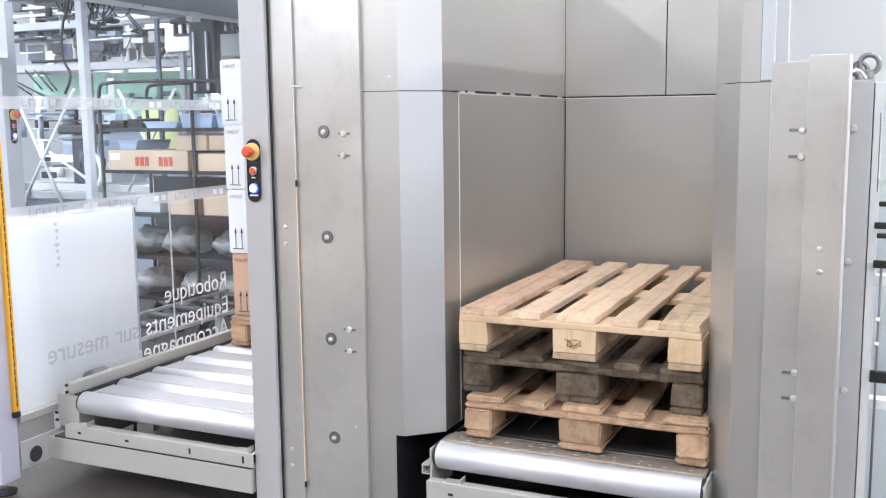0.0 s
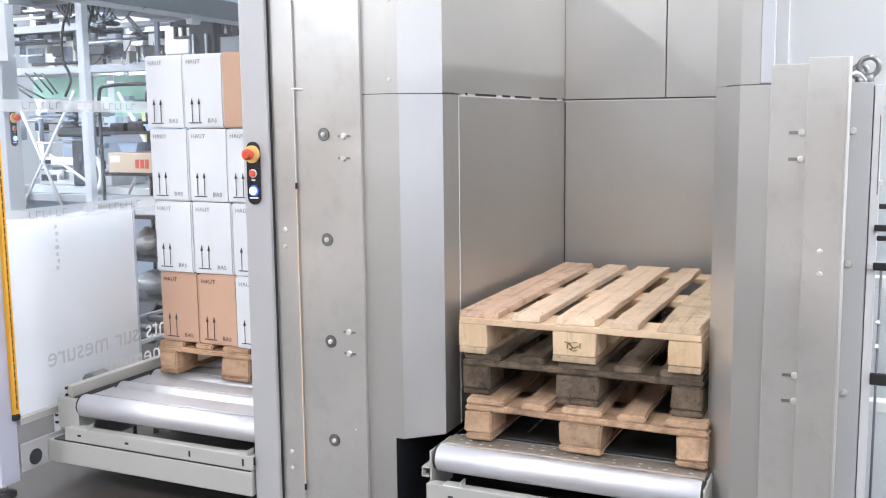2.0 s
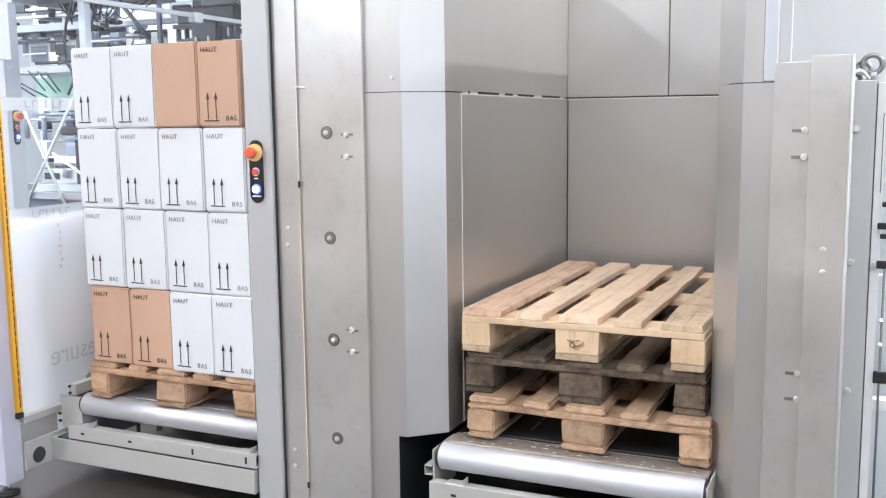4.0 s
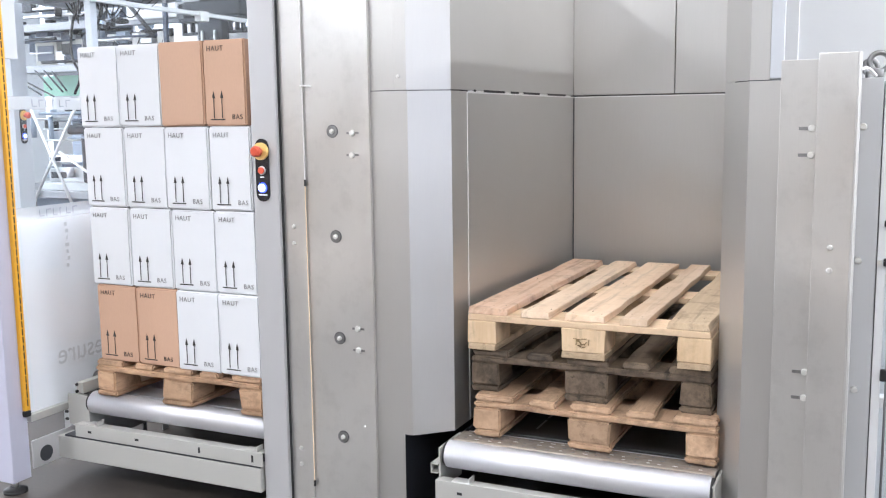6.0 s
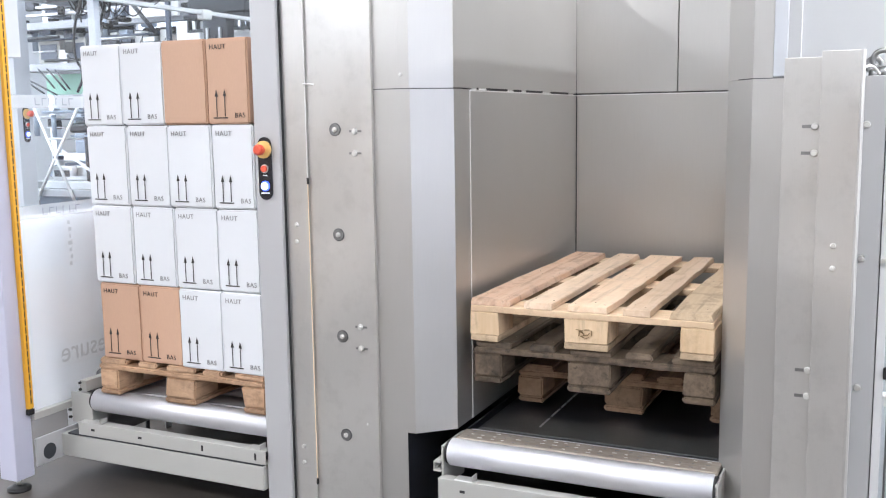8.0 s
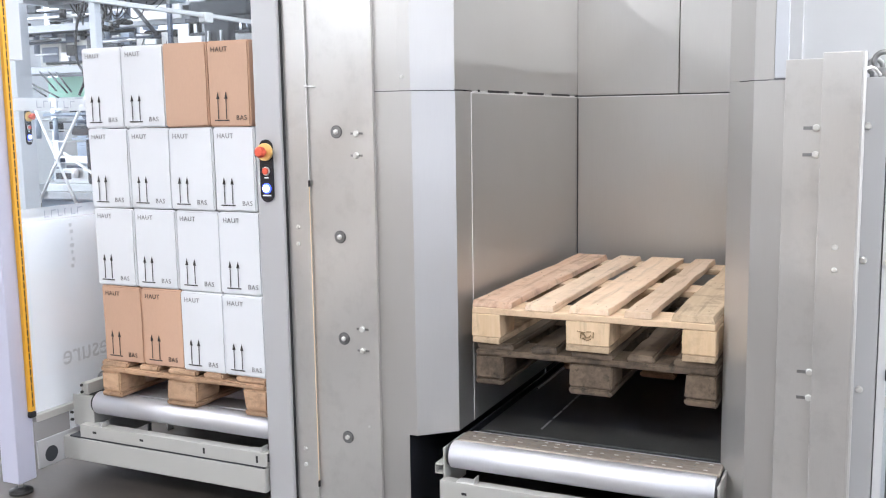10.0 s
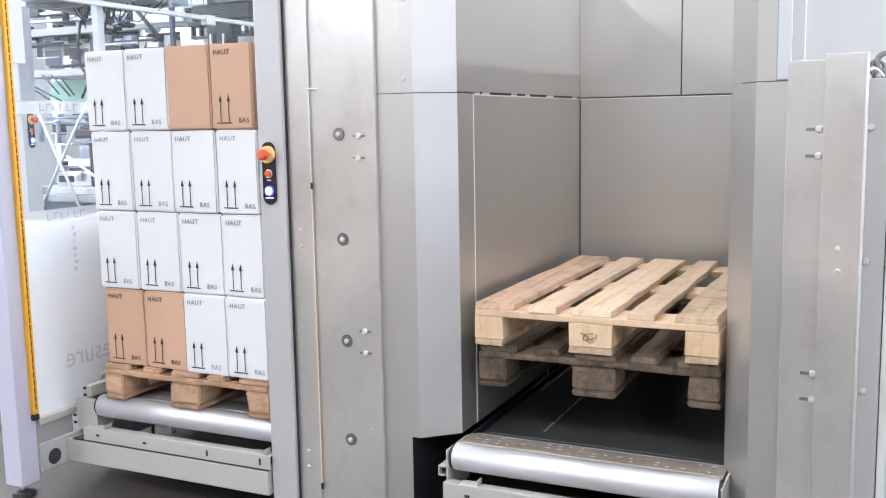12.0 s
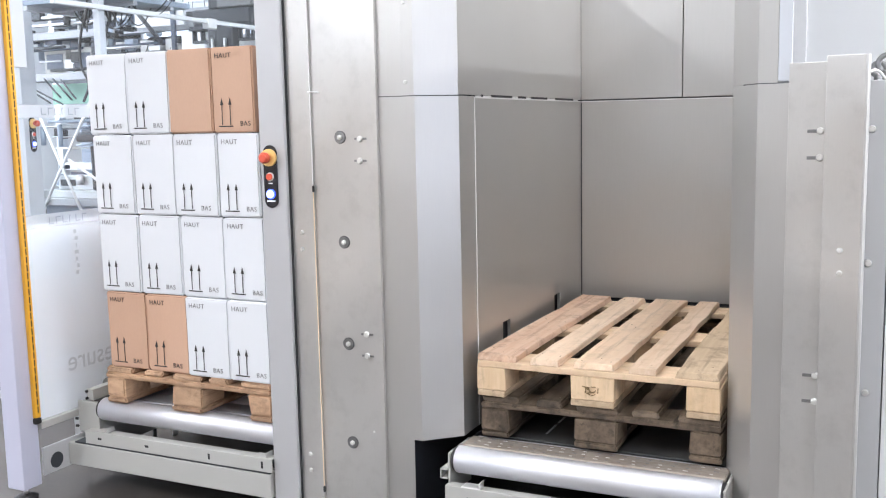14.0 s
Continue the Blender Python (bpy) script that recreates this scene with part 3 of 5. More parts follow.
def side_cabinet():
    c = thing("drive_cabinet", (1.25, 0.1, 0), "blue-grey lacquered drive cabinet with lifting eyes on top", "cabinet")
    b = part("side_cover", boxes(((1.165, 0.0, 0.03), (1.2425, 0.012, 1.525)), bevel=0.002), CABINET_GREY, c)
    for x, z in ((1.195, 1.392), (1.197, 1.019), (1.202, 0.646), (1.206, 0.27)):
        screw(x, 0.0, z, b, 0.0105, 0.008)
    part("body", boxes(((1.167, 0.014, 0.03), (1.2435, 0.3, 1.52)), bevel=0.003), PAINT_WHITE, c)
    part("foot", boxes(((1.18, 0.02, 0.0), (1.25, 0.28, 0.03))), BLACK, c)
    for x, y, rr in ((1.228, 0.03, 0.025), (1.203, 0.2, 0.019)):
        pts = []
        for k in range(18):
            a = radians(k * 21.8)
            pts.append((x + rr * math.sin(a + math.pi) * 1.0, y, 1.525 + 0.018 + rr + rr * math.cos(a)))
        part("lifting_eye", path_tube(pts, 0.0075), WASHER, c)
        part("eye_base", rod((x, y, 1.52), (x, y, 1.548), 0.014, 12), WASHER, c)
    part("cable", path_tube([(1.184, -0.06, 1.545), (1.2, -0.03, 1.55), (1.222, 0.02, 1.53)], 0.004), WHITE_PLASTIC, c)
    f = thing("machine_frame", (1.4, 0.1, 0), "white framed machine door with glass and black hinges", "machine")
    part("post", boxes(((1.246, 0.003, 0.03), (1.2685, 0.06, 1.518)), bevel=0.002), PAINT_WHITE, f)
    part("seam", boxes(((1.2437, 0.006, 0.03), (1.2457, 0.05, 1.515)), bevel=0), DARK_METAL, f)
    part("post", boxes(((1.62, 0.005, 0.0), (1.68, 0.06, 1.50)), bevel=0.002), PAINT_WHITE, f)
    for z in (0.03, 0.598, 0.955, 1.46):
        part("rail", boxes(((1.2687, 0.002, z), (1.62, 0.05, z + 0.03)), bevel=0.002), PAINT_WHITE, f)
    part("groove", boxes(((1.262, 0.0015, 1.217), (1.2645, 0.0045, 1.435)), bevel=0), MOTOR_GREY, f)
    part("rod", rod((1.2835, -0.008, 0.25), (1.2835, -0.008, 1.01), 0.0035, 8), MOTOR_GREY, f)
    for z in (0.7946, 0.8635):
        part("knob", rod((1.2815, -0.008, z - 0.006), (1.2815, -0.02, z), 0.006, 10), DULL_ZINC, f)
    for x, z in ((1.2463, 1.0157), (1.266, 1.25)):
        part("knob", rod((x + 0.006, 0.003, z), (x + 0.006, -0.012, z), 0.007, 10), SCREW, f)
    for x, z, h in ((1.2695, 1.185, 0.014), (1.26, 1.125, 0.018), (1.2676, 1.0966, 0.014), (1.262, 1.017, 0.022), (1.267, 0.696, 0.034)):
        part("hinge", boxes(((x, -0.012, z - h / 2), (1.36, 0.001, z + h / 2)), bevel=0.003), BLACK, f)
    pane("glass", (1.2687, 0.028, 0.07), (1.62, 0.032, 1.46), 1, -1, GLASS, f)
    w = thing("white_cabinet", (1.9, 0.9, 0), "tall pale grey cabinet with a bright white corner post", "cabinet")
    part("corner_post", boxes(((0.93, 0.498, 0.0), (0.978, 0.509, 2.17)), bevel=0.003), PAINT_WHITE, w)
    part("front_panel", boxes(((0.935, 0.51, 0.0), (3.0, 0.54, 2.17)), bevel=0.003), PAINT_WHITE, w)
    part("handle", boxes(((1.37, 0.49, 1.62), (1.40, 0.51, 1.74)), bevel=0.004), BLACK, w)
    part("body", boxes(((0.984, 0.542, 0.0), (3.0, 1.4, 2.16)), bevel=0.003), PAINT_WHITE, w)


side_cabinet()

# ---- gate: control post, light curtain post ----


def control_panel(parent, x, y, z, s=1.0, buttons=3):
    """Black rounded button plate facing -y; z is its top."""
    w, h = 0.027 * s, 0.217 * s
    pts = []
    for k in range(13):
        a = math.pi * k / 12
        pts.append((x + w * math.cos(a), z - w + w * math.sin(a)))
    for k in range(13):
        a = math.pi + math.pi * k / 12
        pts.append((x + w * math.cos(a), z - h + w + w * math.sin(a)))
    bm = prism([(p[0], p[1]) for p in pts], 0, 0.006)
    bm.transform(Matrix.Translation((0, y, 0)) @ FRONT)
    p = part("button_panel", bm, BLACK_GLOSS, parent, "black rounded plate with emergency stop and two buttons")
    bm = bmesh.new()
    e = z - 0.043 * s
    part("stop_collar", rod((x, y - 0.006, e), (x, y - 0.016, e), 0.030 * s, 28), YELLOW_COLLAR, p, "yellow emergency stop collar")
    add_rod(bm, (x, y - 0.016, e), (x, y - 0.03, e), 0.011 * s, 16)
    add_rod(bm, (x, y - 0.03, e), (x, y - 0.045, e), 0.019 * s, 24)
    add_rod(bm, (x, y - 0.045, e), (x, y - 0.05, e), 0.019 * s, 24, 0.012 * s)
    part("stop_button", bm, RED, p, "red mushroom emergency stop button")
    e = z - 0.109 * s
    part("button_ring", rod((x, y - 0.006, e), (x, y - 0.010, e), 0.015 * s, 20), SCREW, p)
    part("push_button", rod((x, y - 0.010, e), (x, y - 0.016, e), 0.0115 * s, 20), RED, p)
    part("caption", boxes(((x - 0.008 * s, y - 0.0072, e - 0.025 * s), (x + 0.008 * s, y - 0.0062, e - 0.021 * s)), bevel=0), WHITE_PLASTIC, p)
    e = z - 0.169 * s
    part("button_ring", rod((x, y - 0.006, e), (x, y - 0.009, e), 0.018 * s, 20), LED_BLUE, p, "blue lit ring")
    part("push_button", rod((x, y - 0.009, e), (x, y - 0.015, e), 0.013 * s, 20), LED_WHITE, p, "lit white push button")
    part("caption", boxes(((x - 0.017 * s, y - 0.0072, e - 0.027 * s), (x + 0.017 * s, y - 0.0062, e - 0.022 * s)), bevel=0), WHITE_PLASTIC, p)


def gate():
    g = thing("control_post", (-0.688, -0.1, 0), "silver-grey square steel post carrying an emergency stop panel", "post")
    part("post", boxes(((-0.7400, -0.1536, 0.02), (-0.6366, -0.13, ZLEFT)), ((-0.7300, -0.1300, 0.02), (-0.6410, -0.03, ZLEFT)), bevel=0.003), PAINT_POST, g)
    part("foot_plate", boxes(((-0.74, -0.158, 0.0), (-0.64, -0.03, 0.02))), DULL_ZINC, g)
    part("gasket", boxes(((-0.6364, -0.1395, 0.03), (-0.6330, -0.1292, ZLEFT)), bevel=0.001), BLACK, g)
    control_panel(g, -0.6971, -0.1536, 1.3692, 0.997)
    c = thing("light_curtain_post", (-1.79, -0.34, 0), "silver-grey square post with yellow safety light curtain", "post")
    part("post", boxes(((-1.84, -0.385, 0.05), (-1.75, -0.298, 2.4)), bevel=0.004), PAINT_PALE, c)
    bm = bmesh.new()
    add_rod(bm, (-1.79, -0.345, 0.0), (-1.79, -0.345, 0.012), 0.045, 24)
    add_rod(bm, (-1.79, -0.345, 0.012), (-1.79, -0.345, 0.022), 0.045, 24, 0.02)
    part("rubber_foot", bm, BLACK, c)
    part("foot_stud", rod((-1.79, -0.345, 0.02), (-1.79, -0.345, 0.05), 0.009, 12), SCREW, c)
    lc = part("light_curtain", boxes(((-1.749, -0.322, 0.325), (-1.731, -0.296, 2.35)), bevel=0.003), YELLOW, c, "yellow safety light curtain profile")
    part("end_cap", boxes(((-1.7495, -0.324, 0.30), (-1.7295, -0.294, 0.324)), bevel=0.005), BLACK, lc)
    bm = bmesh.new()
    for k in range(64):
        z = 0.345 + k * 0.031
        add_box(bm, (-1.7312, -0.3115, z), (-1.7302, -0.3065, z + 0.026))
    part("lens_slit", bm, BLACK, lc)
    part("white_hood", boxes(((-1.749, -0.293, 1.672), (-1.735, -0.232, 2.4)), bevel=0.003), PAINT_ICE, c)


gate()

# ---- conveyors ----
ZC = 0.368


def roller(parent, x0, x1, y, r, mat):
    bm = bmesh.new()
    add_rod(bm, (x0, y, ZC - r), (x1, y, ZC - r), r, 40)
    bmesh.ops.bevel(bm, geom=[e for e in bm.edges if len({round(v.co.x, 4) for v in e.verts}) == 1], offset=0.004, segments=2, affect="EDGES")
    p = part("roller", bm, mat, parent)
    for xx in (x0 - 0.008, x1):
        part("bearing", rod((xx, y, ZC - r), (xx + 0.008, y, ZC - r), r * 0.9, 24), BLACK, p)
    return p


def left_conveyor():
    c = thing("roller_conveyor", (-1.16, 1.2, 0), "light grey roller conveyor with bright zinc rollers", "conveyor")
    for k in range(15):
        y = -0.11 + 0.211 * k
        roller(c, -1.585, -0.735, y, 0.045, ZINC)
        part("cover_sheet", boxes(((-1.583, y + 0.052, ZC - 0.03), (-0.737, y + 0.159, ZC - 0.012)), bevel=0.002), DULL_ZINC, c)
    # side beams
    part("side_beam", boxes(((-1.70, -0.13, 0.235), (-1.595, 3.05, 0.345)), bevel=0.003), PAINT_GREY, c)
    part("side_beam", boxes(((-0.7265, -0.01, 0.235), (-0.70, 3.05, 0.345)), bevel=0.003), PAINT_GREY, c)
    e = part("end_bracket", boxes(((-1.702, -0.136, 0.226), (-1.593, -0.1305, 0.352)), bevel=0.001), PAINT_GREY, c)
    for z in (0.245, 0.215):
        part("bolt", rod((-1.706, -0.138, z + 0.03), (-1.716, -0.138, z + 0.03), 0.006, 8), BLACK, e)
    # guide rail
    gr = part("guide_rail", boxes(((-1.67, -0.118, 0.353), (-1.635, 3.05, 0.397)), bevel=0.002), PAINT_GREY, c)
    for z in (0.36, 0.388):
        part("end_plug", rod((-1.664, -0.119, z), (-1.664, -0.126, z), 0.006, 10), BLACK, gr)
    part("slot_line", boxes(((-1.6345, -0.117, 0.3505), (-1.60, 3.04, 0.3525)), bevel=0), BLACK, c)
    # front channel with oblong holes, small angle clips
    f = part("front_channel", boxes(((-1.636, -0.172, 0.192), (-0.737, -0.166, 0.244)), ((-1.636, -0.166, 0.192), (-0.737, -0.13, 0.197)), bevel=0.0015), PAINT_GREY, c)
    part("channel_top", boxes(((-1.634, -0.1655, 0.239), (-0.739, -0.128, 0.2435)), bevel=0.001), PAINT_GREY, c)
    for x, w, h in ((-1.56, 0.018, 0.009), (-1.32, 0.018, 0.009), (-1.02, 0.009, 0.022), (-0.78, 0.009, 0.026)):
        part("oblong_hole", boxes(((x - w / 2, -0.1728, 0.218 - h / 2), (x + w / 2, -0.1705, 0.218 + h / 2)), bevel=0), BLACK, f)
    for x in (-1.55, -0.79):
        part("angle_clip", boxes(((x - 0.03, -0.17, 0.244), (x + 0.03, -0.13, 0.248)), ((x + 0.026, -0.17, 0.248), (x + 0.03, -0.13, 0.264)), bevel=0.001), PAINT_GREY, f)
    part("slide_pad", boxes(((-1.70, -0.168, 0.1835), (-0.75, -0.02, 0.1905)), bevel=0.002), DARK_METAL, c)
    # base frame
    part("cross_beam", boxes(((-1.735, -0.17, 0.092), (-0.748, -0.09, 0.183)), bevel=0.004), PAINT_GREY, c)
    part("cross_beam", boxes(((-1.735, 1.3, 0.092), (-0.731, 1.38, 0.164)), bevel=0.004), PAINT_GREY, c)
    sb = part("side_plate", boxes(((-1.743, -0.297, 0.085), (-1.735, 3.0, 0.198)), bevel=0.002), PAINT_POST, c)
    part("round_hole", rod((-1.7345, -0.232, 0.130), (-1.7365, -0.232, 0.130), 0.032, 28), DARK_METAL, sb)
    part("flange", boxes(((-1.743, -0.08, 0.1985), (-1.705, 3.0, 0.2035)), bevel=0.001), PAINT_POST, c)
    for y in (0.6, 1.34, 2.8):
        for x in (-1.70, -0.80):
            part("leg", boxes(((x - 0.03, y - 0.03, 0.0), (x + 0.03, y + 0.03, 0.092)), bevel=0.002), PAINT_GREY, c)
    m = thing("geared_motor", (-1.70, 0.08, 0), "grey rounded drive motor behind the guide rail", "motor")
    bm = rod((-1.70, 0.04, 0.362), (-1.70, 0.125, 0.362), 0.042, 24)
    part("housing", bm, MOTOR_GREY, m)
    part("mount", boxes(((-1.725, 0.05, 0.2035), (-1.705, 0.115, 0.35)), bevel=0.002), DARK_METAL, m)


def right_conveyor():
    c = thing("roller_conveyor", (0.4, 0.6, 0), "light grey pallet conveyor with zinc front roller and dark belt", "conveyor")
    x0, x1 = -0.026, 0.83
    roller(c, x0, x1, -0.11, 0.045, ZINC)
    dp = part("dusty_plate", boxes(((x0 - 0.006, -0.062, ZC - 0.024), (x1, 0.034, ZC - 0.010)), bevel=0.004), DUSTY, c, "worn steel transfer plate coated in wood dust")
    rnd = random.Random(8)
    for row in range(3):
        for k in range(20):
            x = x0 + 0.03 + k * 0.041 + rnd.uniform(-0.006, 0.006)
            y = -0.043 + row * 0.027 + rnd.uniform(-0.003, 0.003)
            part("stud", boxes(((x, y, ZC - 0.0105), (x + rnd.uniform(0.008, 0.016), y + 0.004, ZC - 0.0088)), bevel=0), SCREW if rnd.random() < 0.5 else WASHER, dp)
    part("bright_edge", boxes(((x0 + 0.01, 0.037, ZC - 0.026), (x1, 0.046, ZC - 0.012)), bevel=0.002), ZINC, c)
    part("slide_plate", boxes(((x0 + 0.036, 0.072, ZC - 0.03), (x1, 0.262, ZC - 0.0135)), bevel=0.002), SLIDE, c, "scuffed grey steel slide plate")
    part("belt", boxes(((x0 + 0.02, 0.05, ZC - 0.04), (x1, 2.9, ZC - 0.0165)), bevel=0.004), BELT, c)
    y = 0.15
    while y < 2.5:
        run = rnd.uniform(0.03, 0.12)
        part("belt_joint", boxes(((0.190, y, ZC - 0.0134), (0.1975, y + run, ZC - 0.0124)), bevel=0), DULL_ZINC, c)
        y += run + rnd.uniform(0.006, 0.03)
    part("guide_strip", boxes(((0.012, 0.62, ZC - 0.016), (0.018, 2.6, ZC - 0.010)), bevel=0), DULL_ZINC, c)
    for y in (0.45, 1.0, 1.6, 2.3):
        part("carrier_roller", rod((x0 + 0.02, y, ZC - 0.075), (x1, y, ZC - 0.075), 0.04, 24), ZINC, c)
    s = part("side_plate", boxes(((-0.048, -0.145, 0.20), (-0.04, 0.03, 0.352)), bevel=0.003), PAINT_GREY, c)
    # rear run of the same plate, coloured near-black for the shade under the stack
    part("rear_side_plate", boxes(((-0.048, 0.031, 0.20), (-0.04, 2.9, 0.346)), bevel=0.003), OPENING_SHADE, c)
    part("side_plate", boxes(((0.836, -0.145, 0.20), (0.82 + 0.024, 2.9, 0.352)), bevel=0.003), PAINT_GREY, c)
    for z in (0.262, 0.292):
        part("bracket", boxes(((-0.075, -0.15, z), (-0.048, -0.05, z + 0.005)), ((-0.075, -0.15, z - 0.012 if z > 0.28 else z), (-0.071, -0.05, z + 0.005 if z > 0.28 else z + 0.017)), bevel=0.001), PAINT_GREY, s)
    f = part("front_channel", boxes(((-0.048, -0.172, 0.12), (0.844, -0.166, 0.25)), ((-0.048, -0.166, 0.244), (0.844, -0.13, 0.249)), bevel=0.0015), PAINT_GREY, c)
    for x in (0.03, 0.3, 0.6):
        part("oblong_hole", boxes(((x, -0.1728, 0.21), (x + 0.018, -0.1705, 0.219)), bevel=0), BLACK, f)
    part("angle_clip", boxes(((0.01, -0.171, 0.2495), (0.075, -0.13, 0.2535)), ((0.071, -0.171, 0.2535), (0.075, -0.13, 0.27)), bevel=0.001), SCREW, f)
    for y in (-0.1, 1.2, 2.7):
        for x in (-0.044, 0.84):
            part("leg", boxes(((x - 0.025, y - 0.025, 0), (x + 0.025, y + 0.025, 0.2)), bevel=0.002), PAINT_GREY, c)
    part("cross_tie", boxes(((-0.04, -0.06, 0.05), (0.836, -0.02, 0.10)), bevel=0.002), PAINT_GREY, c)


left_conveyor()
right_conveyor()

# ---- side guard: glass with lettering, seen from its back ----
GX = -1.755


def guard():
    g = thing("glass_guard", (GX, 0.9, 0), "clear safety glass guard with frosted bands and mirrored lettering", "guard panel")
    y0, y1 = -0.29, 3.0
    pane("glass", (GX - 0.003, y0, 0.30), (GX + 0.003, y1, 2.55), 0, 1, GLASS, g)
    for y in (0.42, 0.66):
        part("glass_edge", boxes(((GX - 0.012, y - 0.0025, 0.30), (GX - 0.004, y + 0.0025, 1.06)), bevel=0.001), ALU, g)
    part("bottom_profile", boxes(((GX - 0.015, y0, 0.272), (GX + 0.015, y1, 0.30)), bevel=0.002), PAINT_GREY, g)
    for y in (0.5, 1.4, 2.6):
        part("stand", boxes(((GX - 0.018, y - 0.02, 0.0), (GX - 0.0085 - 0.004, y + 0.02, 0.272)), bevel=0.001), ALU, g)
    for z0, z1 in ((1.485, 1.534), (1.058, 1.111)):
        b = pane("frosted_band", (GX + 0.0035, y0, z0), (GX + 0.0042, y1, z1), 0, 1, FROST, g, "frosted strip with a repeated company mark")
        # company mark repeated along the band: plain grey bars
        y = -0.17
        while y < 2.8:
            for k in range(6):
                w, zz = (0.005 if k == 3 else 0.021), z0 + 0.011
                part("mark", boxes(((GX + 0.0044, y + k * 0.034, zz), (GX + 0.0048, y + k * 0.034 + 0.004, zz + 0.028)), ((GX + 0.0044, y + k * 0.034 + 0.0045, zz + (0.024 if k % 2 else 0.0)), (GX + 0.0048, y + k * 0.034 + w + 0.0035, zz + (0.028 if k % 2 else 0.004))), bevel=0), MARK, b)
            for k in range(2):
                part("mark", boxes(((GX + 0.0044, y + 0.285 + k * 0.05, z0 + 0.012), (GX + 0.0048, y + 0.315 + k * 0.05, z0 + 0.038)), bevel=0), FAINT_MARK, b)
            y += 0.43
    wb = thing("white_board", (GX - 0.05, 0.05, 0), "large white board leaning behind the glass guard", "board")
    part("sheet", boxes(((GX - 0.035, -0.285, 0.265), (GX - 0.018, 0.425, 1.070)), bevel=0.003), BOARD, wb)
    for y in (0.2, 0.38):
        part("stand", boxes(((GX - 0.045, y, 0.0), (GX - 0.0355, y + 0.02, 0.32)), bevel=0.002), DARK_METAL, wb)
    # words on the glass, meant to be read from the far side

    def words(s, y, z, size, mat, width=0.0):
        """Starts at y and runs towards the front, mirrored for a viewer inside."""
        bm = text_mesh(s, size)
        if width:
            x0, x1 = min(v.co.x for v in bm.verts), max(v.co.x for v in bm.verts)
            for v in bm.verts:
                v.co.x = (v.co.x - x0) * width / (x1 - x0)
        bm.transform(Matrix.Translation((GX + 0.0045, y, z)) @ Matrix(((0, 0, -1, 0), (-1, 0, 0, 0), (0, 1, 0, 0), (0, 0, 0, 1))))
        bmesh.ops.recalc_face_normals(bm, faces=bm.faces)
        part("lettering", bm, mat, g, "white vinyl lettering on the glass" if mat is LETTER else "white vinyl lettering on the glass, coloured as if shaded")
    words("Robotique", 1.049, 0.590, 0.122, LETTER, 0.466)
    words("Equipements", 1.055, 0.463, 0.122, LETTER, 0.607)
    words("sur", 0.397, 0.463, 0.122, LETTER_DIM, 0.144)
    words("mesure", 0.207, 0.463, 0.122, LETTER_DIM, 0.332)
    words("Accompagnement", 1.055, 0.350, 0.122, LETTER)
    bm = bmesh.new()
    for k in range(7):
        add_box(bm, (GX + 0.0036, -0.05 + (k % 3) * 0.004, 1.02 - k * 0.028), (GX + 0.0041, -0.035 + (k % 2) * 0.006, 1.035 - k * 0.028))
    part("small_print", bm, LETTER_DIM, g)


guard()

# ---- pallets ----


def board(name, parent, lo, hi, mat, seed, nails=(), wear=0.0025, edge=0.0022, wane=0.0):
    """Sawn board with rounded, slightly ragged edges and nail heads."""
    rnd = random.Random(seed)
    bm = bmesh.new()
    add_box(bm, lo, hi, 0.0)
    if name == "deck_board":
        # sawn-off top ends and knocked corners
        for v in bm.verts:
            s = 1 if v.co.y < 0.5 else -1
            v.co.y += s * (0.007 if v.co.z > lo[2] + 0.01 else 0.0)
            v.co.x += (1 if v.co.x < (lo[0] + hi[0]) / 2 else -1) * rnd.uniform(0.0, 0.006)
    elif name == "block":
        for v in bm.verts:
            v.co += Vector((rnd.uniform(-1, 1), rnd.uniform(-1, 1), 0)) * wear * 0.9
    long_axis = max(range(3), key=lambda i: hi[i] - lo[i])
    es = [e for e in bm.edges if abs((e.verts[0].co - e.verts[1].co)[long_axis]) > 0.5 * (hi[long_axis] - lo[long_axis])]
    bmesh.ops.subdivide_edges(bm, edges=es, cuts=17)
    bmesh.ops.bevel(bm, geom=[e for e in bm.edges if e.calc_face_angle(0) > 0.7], offset=edge, segments=1 if edge < 0.004 else 2, affect="EDGES")
    for v in bm.verts:
        n = noise.noise_vector(v.co * 9 + Vector((seed * 7.3, seed * 1.7, 0)))
        k = noise.noise_vector(v.co * 34 + Vector((seed * 2.3, 0, seed)))
        v.co += Vector((n.x * wear, n.y * wear, n.z * wear * 0.5)) + Vector((k.x, k.y, k.z * 0.3)) * wear * 0.7
        if wane:
            # bark edge: the sawn width gives way here and there, most at the upper face
            side = 1 if v.co.x > (lo[0] + hi[0]) / 2 else -1
            bite = max(0.0, noise.noise(Vector((seed * 1.9 + side * 5.3, v.co.y * 3.2, 0.7)))) + 0.35 * abs(noise.noise(Vector((seed + side, v.co.y * 15, 2.0))))
            v.co.x -= side * bite * wane * (1.0 if v.co.z > (lo[2] + hi[2]) / 2 else 0.45)
    for x, y in nails:
        z = hi[2] + 0.0006
        add_rod(bm, (x, y, z - 0.002), (x, y, z), 0.0024, 7, mi=1)
    return part(name, bm, [mat, NAIL], parent)


